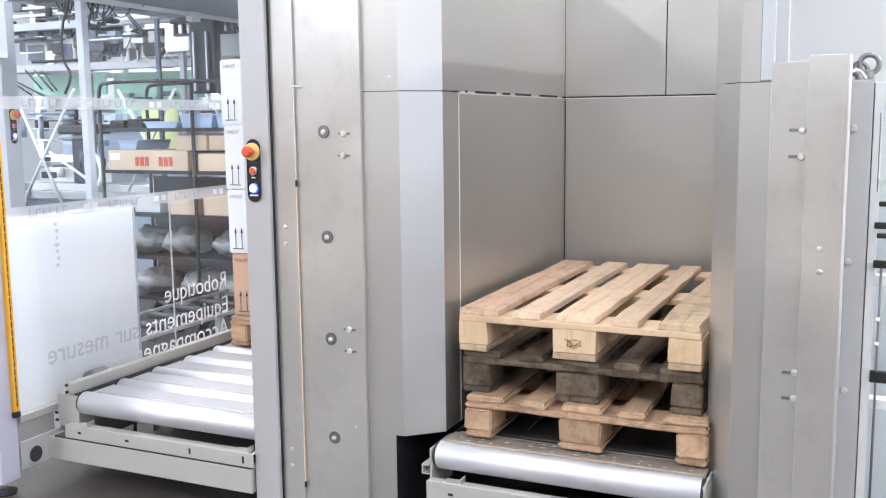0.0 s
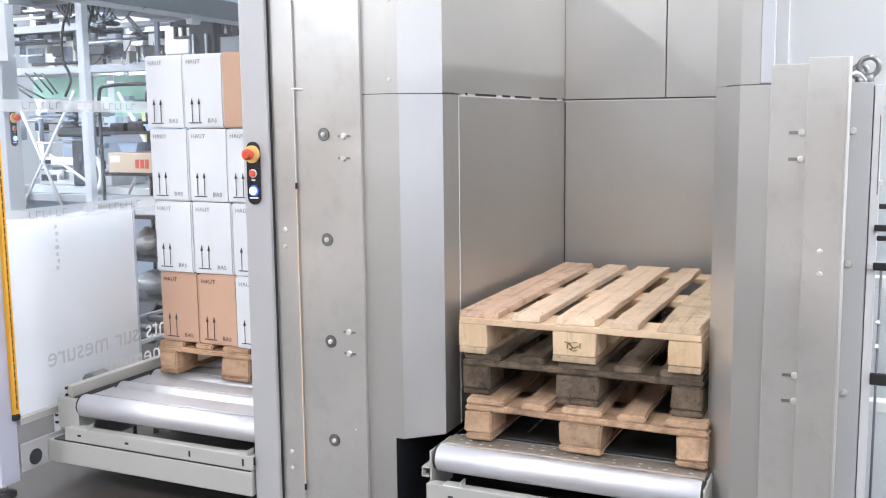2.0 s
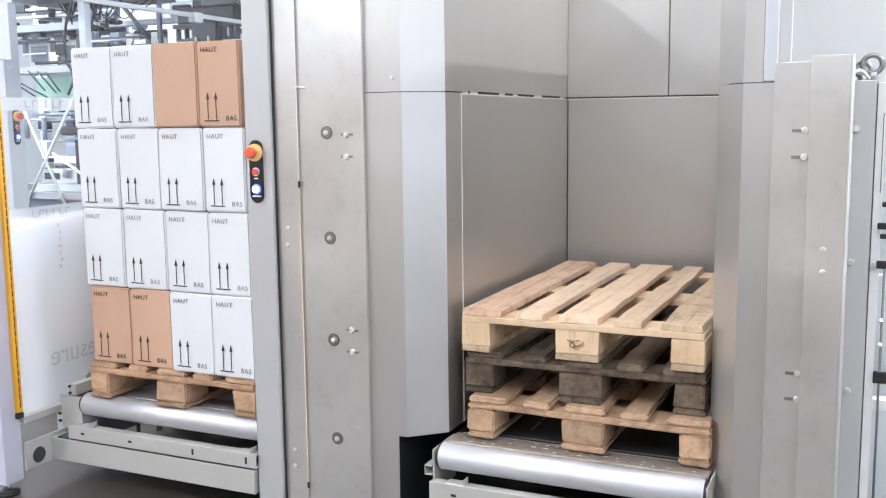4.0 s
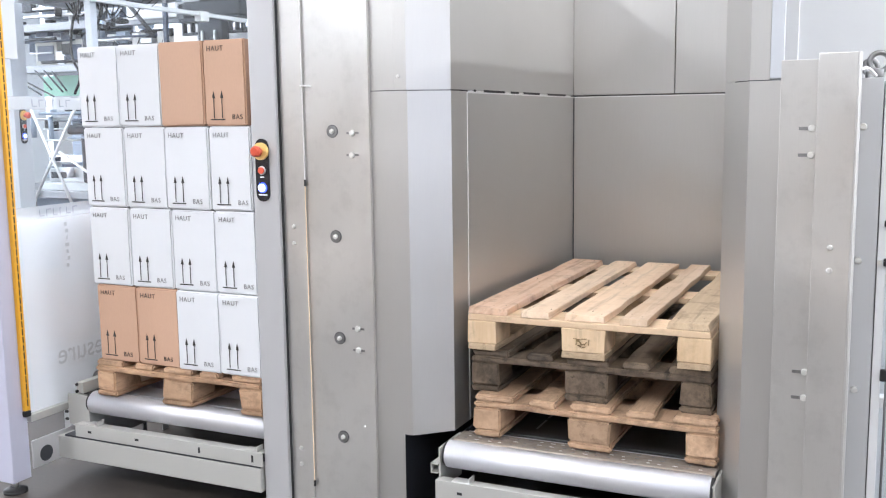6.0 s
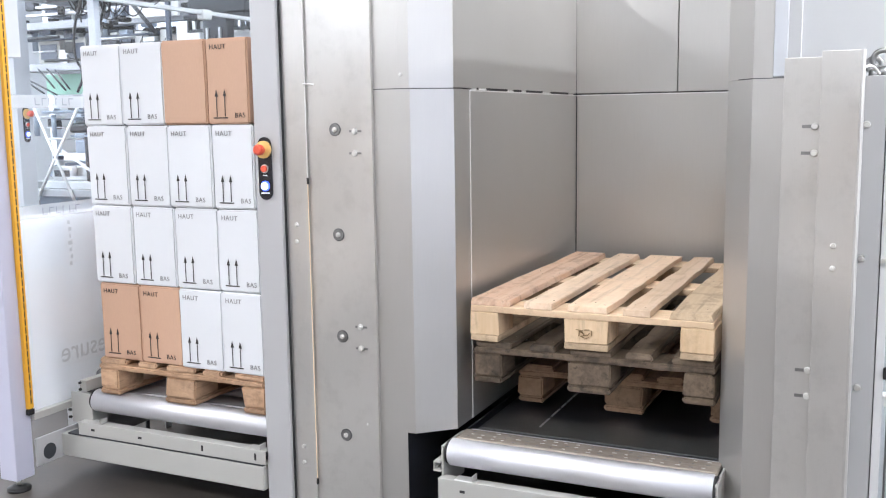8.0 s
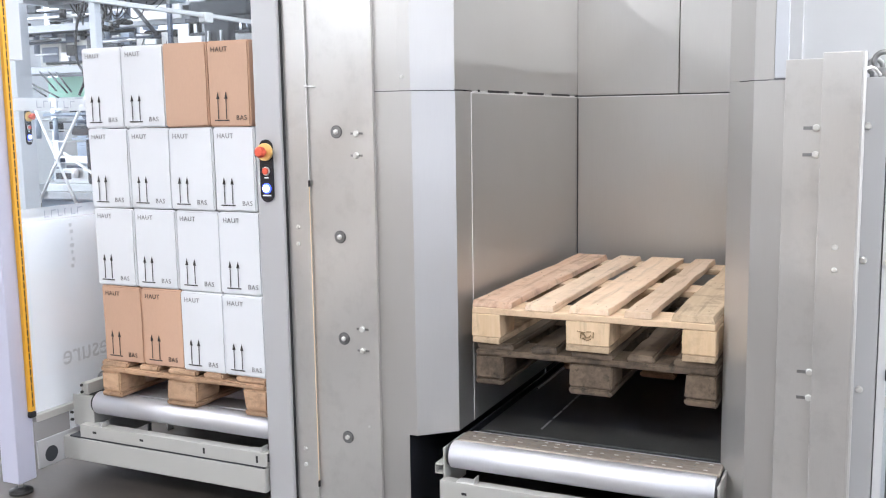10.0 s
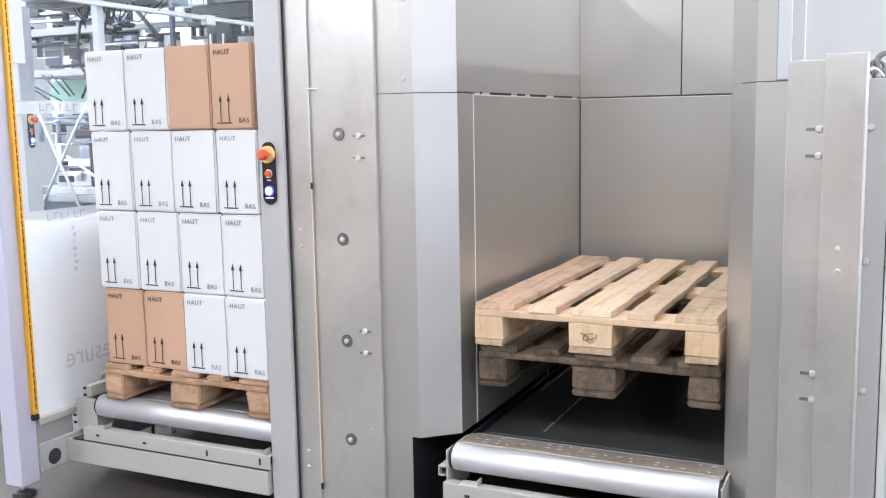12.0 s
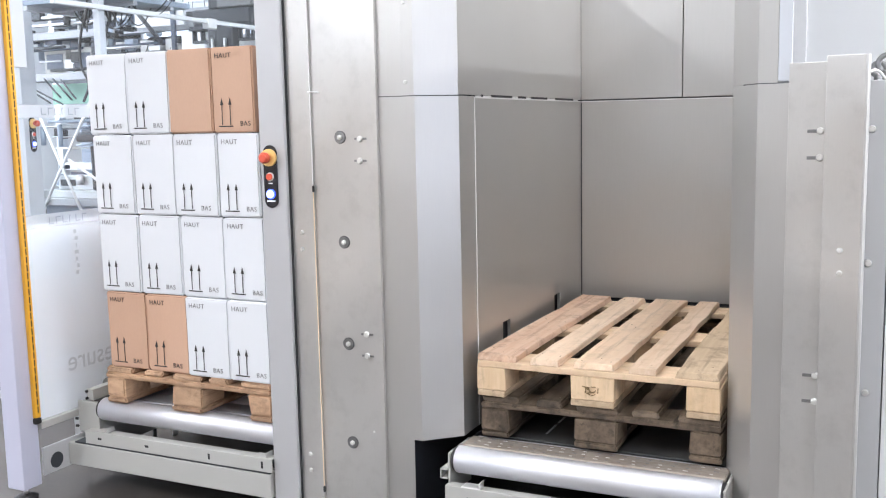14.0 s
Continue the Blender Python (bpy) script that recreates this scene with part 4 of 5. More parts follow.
def pallet(label, mats, seed, wear=0.0028, edge=0.0022, trim=0.0, wane=0.016):
    """Euro pallet 0.8 x 1.2 x 0.144 m, front left bottom corner at the origin, boards running away."""
    p = thing("pallet", (0, 0, 0), label, "pallet", "euro pallets")
    deck, cross, block, worn, first, skid = mats
    rnd = random.Random(seed)
    xs = [(0, 0.142), (0.191, 0.290), (0.333, 0.476), (0.516 - trim, 0.613 - trim), (0.660 - trim, 0.802 - trim)]
    ys = [(0, 0.145), (0.5275, 0.6725), (1.055, 1.2)]
    for i, (a, b) in enumerate(xs):
        nails = []
        for y0, y1 in ys:
            for fx in ((0.25, 0.75) if b - a < 0.12 else (0.2, 0.5, 0.8)):
                nails.append((a + fx * (b - a) + rnd.uniform(-0.01, 0.01), rnd.uniform(y0 + 0.03, y1 - 0.03)))
        j0, j1 = rnd.uniform(-0.004, 0.003), rnd.uniform(-0.003, 0.004)
        board("deck_board", p, (a, j0, 0.122), (b, 1.2 + j1, 0.144), worn if i == 4 else first if i == 0 else deck, seed * 31 + i, nails, wear, edge, wane)
    for i, (a, b) in enumerate(ys):
        board("stringer_board", p, (0.001, a, 0.1), (0.799 - trim, b, 0.1215), cross, seed * 31 + 10 + i, wear=wear, edge=edge)
    for i, (a, b) in enumerate([(0, 0.1), (0.3275, 0.4725), (0.7 - trim, 0.8 - trim)]):
        for j, (c, d) in enumerate(ys):
            board("block", p, (a + 0.001, c + 0.001, 0.0225), (b - 0.001, d - 0.001, 0.0995), block, seed * 31 + 20 + 3 * i + j, wear=wear, edge=edge)
        board("skid_board", p, (a, 0.002, 0.0), (b, 1.198, 0.022), skid, seed * 31 + 40 + i, wear=wear, edge=edge)
    return p


top_pallet = pallet("fresh pale pine pallet with stamped centre block", (WOOD_NEW, WOOD_NEW_X, WOOD_BLOCK, WOOD_WORN, WOOD_PINK, WOOD_WORN), 1)
bm = bmesh.new()
# hasty burnt strokes, no clean outline
for x, z, w, h, turn in ((0.372, 0.066, 0.024, 0.0022, 8), (0.396, 0.068, 0.016, 0.0018, -4), (0.371, 0.056, 0.0025, 0.02, 5), (0.384, 0.055, 0.003, 0.012, -35), (0.389, 0.049, 0.022, 0.0026, -14),
                         (0.401, 0.053, 0.003, 0.011, 40), (0.381, 0.044, 0.012, 0.0024, 25), (0.412, 0.058, 0.0016, 0.018, 3), (0.396, 0.041, 0.015, 0.0018, -20), (0.377, 0.061, 0.009, 0.005, 30)):
    st = boxes(((-w / 2, -0.0024, -h / 2), (w / 2, 0.003, h / 2)), bevel=0)
    st.transform(pose(x + 0.008, 0, z, 0, turn, 0))
    me = bpy.data.meshes.new("stroke")
    st.to_mesh(me)
    st.free()
    bm.from_mesh(me)
part("brand_stamp", bm, STAMP, [o for o in top_pallet.children if o.name.startswith("block")][3], "dark burnt mark")
middle_pallet = pallet("dark weathered grey wooden pallet", (WOOD_OLD,) * 6, 2, 0.0045, 0.005)
bottom_pallet = pallet("aged brown wooden pallet on the conveyor", (WOOD_MID,) * 6, 3, 0.0045, 0.006)
load_pallet = pallet("brown wooden pallet carrying a stack of cartons", (WOOD_WARM,) * 6, 4, 0.0045, 0.006, 0.012)

# ---- cartons ----
BW, BH, BD = 0.1955, 0.2975, 0.296


def carton_mesh(seed):
    bm = bmesh.new()
    add_box(bm, (0, 0, 0), (BW, BD, BH))
    bmesh.ops.subdivide_edges(bm, edges=bm.edges[:], cuts=3, use_grid_fill=True)
    bmesh.ops.bevel(bm, geom=[e for e in bm.edges if e.calc_face_angle(0) > 0.7], offset=0.0055, segments=2, affect="EDGES")
    for v in bm.verts:
        n = noise.noise_vector(v.co * 6 + Vector((seed * 3.1, 0, seed)))
        v.co += Vector((n.x * 0.002, n.y * 0.0016, n.z * 0.0015))
    for f in bm.faces:
        f.smooth = False
    return bm


def print_meshes():
    """HAUT at the top left, two arrows on a bar, BAS at the bottom right, on the face towards -y."""
    made = []
    for words, x, z in (("HAUT", 0.019, BH - 0.038), ("BAS", 0.118, 0.022)):
        made.append(("printed_word", add_text(bmesh.new(), words, 0.0245, Matrix.Translation((x, -0.0022, z)) @ FRONT, spacing=1.14)))
    made.append(("printed_bar", boxes(((0.026, -0.0026, 0.0195), (0.088, -0.0016, 0.0235)), bevel=0)))
    for x in (0.042, 0.077):
        outline = [(x - 0.0015, 0.026), (x + 0.0015, 0.026), (x + 0.0015, 0.096), (x + 0.0068, 0.096), (x, 0.12), (x - 0.0068, 0.096), (x - 0.0015, 0.096)]
        bm = prism(outline, 0.0016, 0.0026)
        bm.transform(FRONT)
        made.append(("printed_arrow", bm))
    out = []
    for name, bm in made:
        me = bpy.data.meshes.new(name)
        bm.to_mesh(me)
        bm.free()
        me.materials.append(INK)
        pale = me.copy()
        if name == "printed_word":
            pale.materials[0] = INK_PALE
        out.append((name, me, pale))
    return out


PRINTS = print_meshes()
CARTON = {}
for cm, nm in ((CARD_WHITE, "w"), (CARD_BROWN, "b")):
    for s in range(4):
        me = bpy.data.meshes.new("carton_" + nm)
        b = carton_mesh(s + (10 if nm == "b" else 0))
        b.to_mesh(me)
        b.free()
        me.materials.append(cm)
        CARTON[nm, s] = me

LAYOUT = ["bbww", "wwww", "wwww", "wwBb"]  # bottom row first; B has no print
cartons = []
rnd = random.Random(5)
for row, kinds in enumerate(LAYOUT):
    for depth in range(4):
        for col in range(4):
            k = kinds[col] if depth == 0 else rnd.choice("wwwb")
            brown = k in "bB"
            ob = new("carton")
            body = new("body", CARTON["b" if brown else "w", rnd.randrange(4)])
            body.parent = ob
            body.scale.x = 0.905 if col == 3 else 1.0  # narrower end cartons
            if k != "B" and depth == 0:
                for name, me, pale in PRINTS:
                    new(name, me if brown else pale).parent = ob
            ob["label"] = ("brown" if brown else "white") + " cardboard carton stacked on the pallet" + (", printed with arrows" if k != "B" else ", plain side outward")
            ob["category"], ob["group"] = "carton", "stacked cartons"
            x = -0.002 + 0.1972 * col + 0.022 * (3 - row) / 3 + rnd.uniform(-0.002, 0.002)
            if row == 0:
                x += (0.004 if col < 2 else 0.0)
            y = 0.008 + depth * 0.2985 + (rnd.uniform(-0.005, 0.005) if depth == 0 else 0.003)
            cartons.append((ob, x, y, 0.1455 + row * 0.3005, rnd.uniform(-0.5, 0.5)))

# ---- workshop behind the glass ----


def storage_trolley():
    t = thing("storage_trolley", (-2.95, 2.4, 0), "anthracite tubular shelf trolley loaded with cartons and bins", "shelf trolley")
    x0, x1, x2, y0, y1 = -3.58, -2.80, -2.15, 2.15, 2.62
    for y in (y0, y1):
        part("top_tube", path_tube([(x0, y, 1.45), (x0, y, 1.62), (x0 + 0.02, y, 1.68), (x0 + 0.08, y, 1.695), (x1 - 0.1, y, 1.695), (x1, y, 1.69), (x2 - 0.08, y, 1.695), (x2 - 0.02, y, 1.68), (x2, y, 1.62), (x2, y, 1.45)], 0.013), RACK, t)
        for x in (x0, x1, x2):
            part("upright", rod((x, y, 0.1), (x, y, 1.69 if x == x1 else 1.46), 0.013, 12), RACK, t)
            w = part("castor", rod((x - 0.015, y, 0.05), (x + 0.015, y, 0.05), 0.05, 16), BLACK, t)
    for z in (1.38, 1.10, 0.81, 0.52, 0.24):
        bm = boxes(((x0, y0, z), (x2, y1, z + 0.006)), ((x0, y0 - 0.004, z - 0.012), (x2, y0, z + 0.012)), ((x0, y1, z - 0.012), (x2, y1 + 0.004, z + 0.012)), bevel=0)
        part("shelf", bm, RACK, t)
    part("back_sheet", boxes(((x0 + 0.02, y1 + 0.006, 0.12), (x2 - 0.02, y1 + 0.012, 1.04)), bevel=0), DARK_METAL, t)
    part("half_shelf", boxes(((-3.0, y0 + 0.02, 1.235), (x2, y1, 1.243)), bevel=0), RACK, t)

    def crate(name, lo, hi, mat, label, cat, extra=None):
        c = thing(name, (lo[0], lo[1], lo[2]), label, cat)
        bm = boxes((lo, hi), bevel=0.006)
        part("body", bm, mat, c)
        if extra:
            extra(c)
        return c

    def red_bars(c):
        for k in range(2):
            for j in range(3):
                x = -3.30 + k * 0.2 + j * 0.042
                part("mark", boxes(((x, 2.157, 1.14), (x + 0.03, 2.1595, 1.20)), bevel=0), PRINT_RED, c)
        part("sticker", boxes(((-3.52, 2.157, 1.18), (-3.43, 2.1595, 1.225)), bevel=0), WHITE_PLASTIC, c)

    crate("carton", (-3.54, 2.16, 1.107), (-2.86, 2.5, 1.245), PALE_CARTON, "pale carton with red printed marks on the trolley", "carton", red_bars)
    crate("carton", (-2.78, 2.16, 1.107), (-2.3, 2.5, 1.225), PALE_CARTON, "pale plain carton on the trolley shelf", "carton")
    crate("carton", (-2.97, 2.18, 1.2435), (-2.72, 2.5, 1.345), PALE_CARTON, "small brown carton on the half shelf", "carton")
    crate("carton", (-2.70, 2.18, 1.2435), (-2.44, 2.5, 1.345), PALE_CARTON, "small brown carton on the half shelf", "carton")
    crate("carton", (-3.40, 2.24, 0.817), (-3.18, 2.5, 0.93), CARD_WHITE, "small white carton on the trolley", "carton")
    crate("carton", (-3.05, 2.17, 0.817), (-2.82, 2.5, 0.97), PALE_CARTON, "cream carton on the trolley shelf", "carton")
    crate("carton", (-2.76, 2.17, 0.817), (-2.45, 2.5, 0.97), PALE_CARTON, "cream carton on the trolley shelf", "carton")
    for x, w, h, z in ((-3.215, 0.28, 0.05, 1.386), (-2.92, 0.27, 0.095, 1.386), (-2.63, 0.2, 0.095, 1.386), (-3.45, 0.17, 0.06, 1.25)):
        b = thing("storage_bin", (x, 2.2, z), "pale blue plastic storage bin", "bin", "blue bins")
        bm = prism([(x, 2.17), (x + w, 2.17), (x + w, 2.5), (x, 2.5)], z, z + h)
        for v in bm.verts:
            if v.co.z < z + 0.001:
                v.co.x += 0.02 if v.co.x < x + w / 2 else -0.02
        part("tub", bm, BLUE_BIN, b)
        part("rim", boxes(((x - 0.006, 2.164, z + h - 0.012), (x + w + 0.006, 2.506, z + h)), bevel=0.003), BLUE_BIN, b)
    for x, w, h in ((-3.53, 0.13, 0.06), (-3.375, 0.14, 0.07)):
        b = thing("tool_case", (x, 2.2, 1.386), "small black plastic tool case on the trolley top shelf", "case", "tool cases")
        part("shell", boxes(((x, 2.18, 1.3865), (x + w, 2.36, 1.386 + h)), bevel=0.012), BLACK, b)
        part("latch", boxes(((x + w * 0.4, 2.174, 1.386 + h * 0.45), (x + w * 0.6, 2.1805, 1.386 + h * 0.7)), bevel=0.001), DARK_METAL, b)
    for i, (x, z) in enumerate(((-3.35, 0.527), (-3.05, 0.527), (-2.62, 0.527), (-3.3, 0.247), (-2.6, 0.247), (-2.9, 0.247))):
        b = thing("plastic_bag", (x, 2.36, z), "crumpled translucent grey plastic bag of parts", "bag", "parts bags")
        bm = bmesh.new()
        bmesh.ops.create_icosphere(bm, subdivisions=4, radius=1)
        for v in bm.verts:
            n = noise.noise(v.co * 2.5 + Vector((i * 5, 0, 0))) + 0.4 * noise.noise(v.co * 7 + Vector((i * 3, 1, 0)))
            v.co = Vector((x + v.co.x * 0.17 * (1 + 0.3 * n), 2.36 + v.co.y * 0.16, z + 0.085 + v.co.z * 0.085 * (1 + 0.5 * n)))
            v.co.z = max(v.co.z, z)
        part("film", bm, FILM, b, smooth=True)


def aluminium_frame(name, label, x0, x1, y0, y1, beams, posts, size=0.06, mat=None):
    t = thing(name, ((x0 + x1) / 2, (y0 + y1) / 2, 0), label, "machine")
    m = mat or ALU
    top = max(beams)
    for x in posts:
        for y in (y0, y1):
            part("post", boxes(((x - size / 2, y - size / 2, 0), (x + size / 2, y + size / 2, top)), bevel=0.004), m, t)
    for z in beams:
        for y in (y0, y1):
            part("beam", boxes(((x0, y - size / 2 - 0.004, z - size / 2), (x1, y + size / 2 + 0.004, z + size / 2)), bevel=0.004), m, t)
        for x in (x0, x1):
            part("beam", boxes(((x - size / 2, y0, z - size / 2 + 0.003), (x + size / 2, y1, z + size / 2 - 0.003)), bevel=0.004), m, t)
    return t


def cables(parent, x, y, z, n, spread, drop, seed, mat):
    r = random.Random(seed)
    for k in range(n):
        a = Vector((x + r.uniform(-spread, spread), y + r.uniform(-0.05, 0.05), z))
        b = a + Vector((r.uniform(-0.3, 0.3), r.uniform(-0.1, 0.1), r.uniform(-0.05, 0.05)))
        sag = drop * r.uniform(0.5, 1.3)
        pts = [a.lerp(b, u / 8) - Vector((0, 0, sag * (1 - (u / 4 - 1) ** 2))) for u in range(9)]
        part("cable", path_tube(pts, r.uniform(0.002, 0.0045)), mat, parent)


def fittings(parent, x0, x1, y, z0, z1, n, seed):
    """Cylinders, brackets, valve blocks and guide rods mounted on a machine."""
    r = random.Random(seed)
    for k in range(n):
        x, z = r.uniform(x0, x1), r.uniform(z0, z1)
        yy = y + r.uniform(0.0, 0.4)
        m = r.choice((ALU, NAVY, DARK_METAL, PAINT_BLUEGREY, PAINT_BLUEGREY, BLACK, ZINC, NAVY, BLACK))
        c = r.random()
        if c < 0.35:
            w = r.uniform(0.1, 0.35)
            part("guide_rod", rod((max(x0, x - w), yy, z), (min(x1, x + w), yy, z), r.uniform(0.006, 0.014), 10), m, parent)
        elif c < 0.6:
            h = r.uniform(0.06, 0.2)
            part("cylinder", rod((x, yy, z), (x, yy, min(z1, z + h)), r.uniform(0.012, 0.03), 12), m, parent)
        else:
            w, h = r.uniform(0.02, 0.09), r.uniform(0.03, 0.1)
            part("block", boxes(((x - w, yy, z), (x + w, yy + 0.06, min(z1 + 0.02, z + h))), bevel=0.005), m, parent)


def workshop():
    storage_trolley()
    # cell frame just behind the guard, with the second gate panel
    p = thing("gate_post", (0, 0, 0), "grey steel gate post with a small emergency stop panel", "post")
    part("post", boxes(((-0.07, -0.05, 0.0), (0.07, 0.05, 2.4)), bevel=0.004), PAINT_ICE, p)
    control_panel(p, 0.0, -0.05, 1.523, 0.97)
    p.matrix_world = pose(-3.496, 1.29, 0, 0, 0, 100)
    h = thing("white_hood", (-3.75, 1.05, 0), "white sheet metal hood on the far gate", "cover")
    part("shell", boxes(((-3.80, 1.0, 0.0), (-3.72, 1.16, 2.5)), bevel=0.004), PAINT_WHITE, h)
    g = thing("gantry", (-2.6, 1.9, 0), "dark overhead gantry with bright aluminium edge profile", "machine")
    for y in (1.05, 4.6):
        part("post", boxes(((-2.64, y - 0.022, 0), (-2.595, y + 0.022, 3.4)), bevel=0.004), PAINT_ICE, g)
    part("edge_profile", boxes(((-2.592, 0.7, 2.065), (-2.562, 4.7, 2.09)), bevel=0.003), PAINT_WHITE, g)
    part("under_plate", boxes(((-3.25, 1.12, 2.14), (-2.60, 1.775, 2.17)), bevel=0.003), PAINT_BLUEGREY, g)
    # carriage over the gantry, lifted away while the load arrives
    lc = thing("lift_carriage", (0, 0, 0), "blue-grey sheet metal lift carriage above the gantry", "machine")
    part("trough", boxes(((-2.592, 0.7, 2.092), (-2.0, 4.7, 2.5)), bevel=0.004), PAINT_BLUEGREY, lc)
    for y in (1.0725, 4.6225):
        part("guide_shoe", boxes(((-2.64, y, 2.2), (-2.591, y + 0.05, 2.4)), bevel=0.002), DARK_METAL, lc)
    part("access_panel", boxes(((-2.0, 1.75, 2.16), (-1.995, 2.0, 2.3)), bevel=0.002), CABINET_GREY, lc)
    for y0, y1 in ((1.78, 2.40), (2.60, 3.22)):
        part("under_plate", boxes(((-3.25, y0, 2.14), (-2.60, y1, 2.17)), bevel=0.003), PAINT_BLUEGREY, lc)
    for y in (1.95, 2.3, 2.9):
        part("cross_rib", boxes(((-3.24, y, 2.118), (-2.60, y + 0.03, 2.139)), bevel=0.002), FRAME_GREY, lc)
    # white sheets on added stands, in place of the bright window behind the machines
    wc = thing("window_bright_sheets", (-3.4, 2.7, 0), "white sheets standing in for bright window light, on added stands", "cover")
    for x0, x1, z0, z1 in ((-3.457, -3.24, 1.93, 2.13), (-2.99, -2.735, 1.88, 2.04)):
        part("cover", boxes(((x0, 2.70, z0), (x1, 2.80, z1)), bevel=0.008), PAINT_WHITE, wc)
        part("stand", boxes((((x0 + x1) / 2 - 0.02, 2.74, 0.0), ((x0 + x1) / 2 + 0.02, 2.78, z0)), bevel=0.002), FRAME_GREY, wc)
    part("cover", boxes(((-4.03, 2.86, 2.2), (-3.56, 2.88, 2.42)), bevel=0.004), PAINT_WHITE, wc)
    part("strut", rod((-3.95, 2.8, 2.307), (-3.728, 2.8, 2.074), 0.016, 12), DARK_METAL, wc)
    part("stand", boxes(((-3.66, 2.83, 0.0), (-3.628, 2.858, 2.5)), bevel=0.002), NAVY, wc)
    part("clamp", boxes(((-2.60, 1.88, 2.035), (-2.55, 1.96, 2.095)), bevel=0.004), WHITE_PLASTIC, g)
    cables(g, -2.9, 1.4, 2.138, 20, 0.22, 0.09, 3, BLACK)
    part("whip", path_tube([(-2.645, 1.0, 2.4), (-2.65, 1.0, 2.064), (-2.70, 1.0, 1.95), (-2.714, 1.0, 1.775), (-2.67, 1.0, 1.68), (-2.714, 1.0, 1.586)], 0.007), BLACK, g)
    part("whip", path_tube([(-2.855, 1.4, 2.135), (-2.87, 1.4, 2.10), (-2.907, 1.4, 2.0), (-2.93, 1.4, 1.93)], 0.007), BLACK, g)
    for k in range(12):
        x = -2.93 + k * 0.02
        z = 1.985 - 0.018 * math.sin(k * 0.55) + (k % 2) * 0.012
        part("chain_link", boxes(((x, 1.38, z - 0.011), (x + 0.016, 1.42, z + 0.011)), bevel=0.004), BLACK if k % 3 else DARK_METAL, g)
    for y in (1.3, 1.6):
        part("cross_rib", boxes(((-3.24, y, 2.118), (-2.60, y + 0.03, 2.139)), bevel=0.002), FRAME_GREY, g)
    part("lower_profile", boxes(((-3.25, 1.12, 2.112), (-3.215, 1.775, 2.139)), bevel=0.002), PAINT_ICE, g)
    # gripper head hanging from the gantry
    k = thing("gripper", (-2.75, 2.5, 0), "black pallet gripper head hanging from the gantry", "gripper")
    part("mast", boxes(((-3.015, 2.42, 1.62), (-2.81, 2.50, 2.13)), bevel=0.01), DARK_METAL, k)
    part("mast_rib", boxes(((-2.975, 2.40, 1.64), (-2.96, 2.42, 2.03)), ((-2.87, 2.40, 1.64), (-2.855, 2.42, 2.03)), bevel=0.002), ALU, k)
    part("cross_arm", boxes(((-3.19, 2.44, 2.095), (-2.68, 2.56, 2.125)), bevel=0.004), DARK_METAL, k)
    for x in (-3.18, -3.11, -3.045, -2.795, -2.735, -2.69):
        part("finger", boxes(((x, 2.46, 2.03), (x + 0.018, 2.50, 2.095)), bevel=0.006), DARK_METAL, k)
    part("finger_tie", boxes(((-3.18, 2.46, 2.012), (-3.027, 2.50, 2.03)), bevel=0.002), DARK_METAL, k)
    part("finger_tie", boxes(((-2.795, 2.46, 2.012), (-2.672, 2.50, 2.03)), bevel=0.002), DARK_METAL, k)
    part("arm_body", boxes(((-3.16, 2.45, 2.126), (-2.68, 2.55, 2.235)), bevel=0.012), DARK_METAL, k)
    part("drive_block", boxes(((-2.945, 2.44, 2.2355), (-2.66, 2.56, 2.33)), bevel=0.01), MOTOR_GREY, k)
    part("neck", boxes(((-3.03, 2.46, 2.236), (-2.95, 2.54, 2.75)), bevel=0.006), DARK_METAL, k)
    part("hose", path_tube([(-2.72, 2.5, 2.33), (-2.66, 2.5, 2.42), (-2.60, 2.5, 2.3), (-2.62, 2.5, 2.16)], 0.009), BLACK, k)
    return lc, k


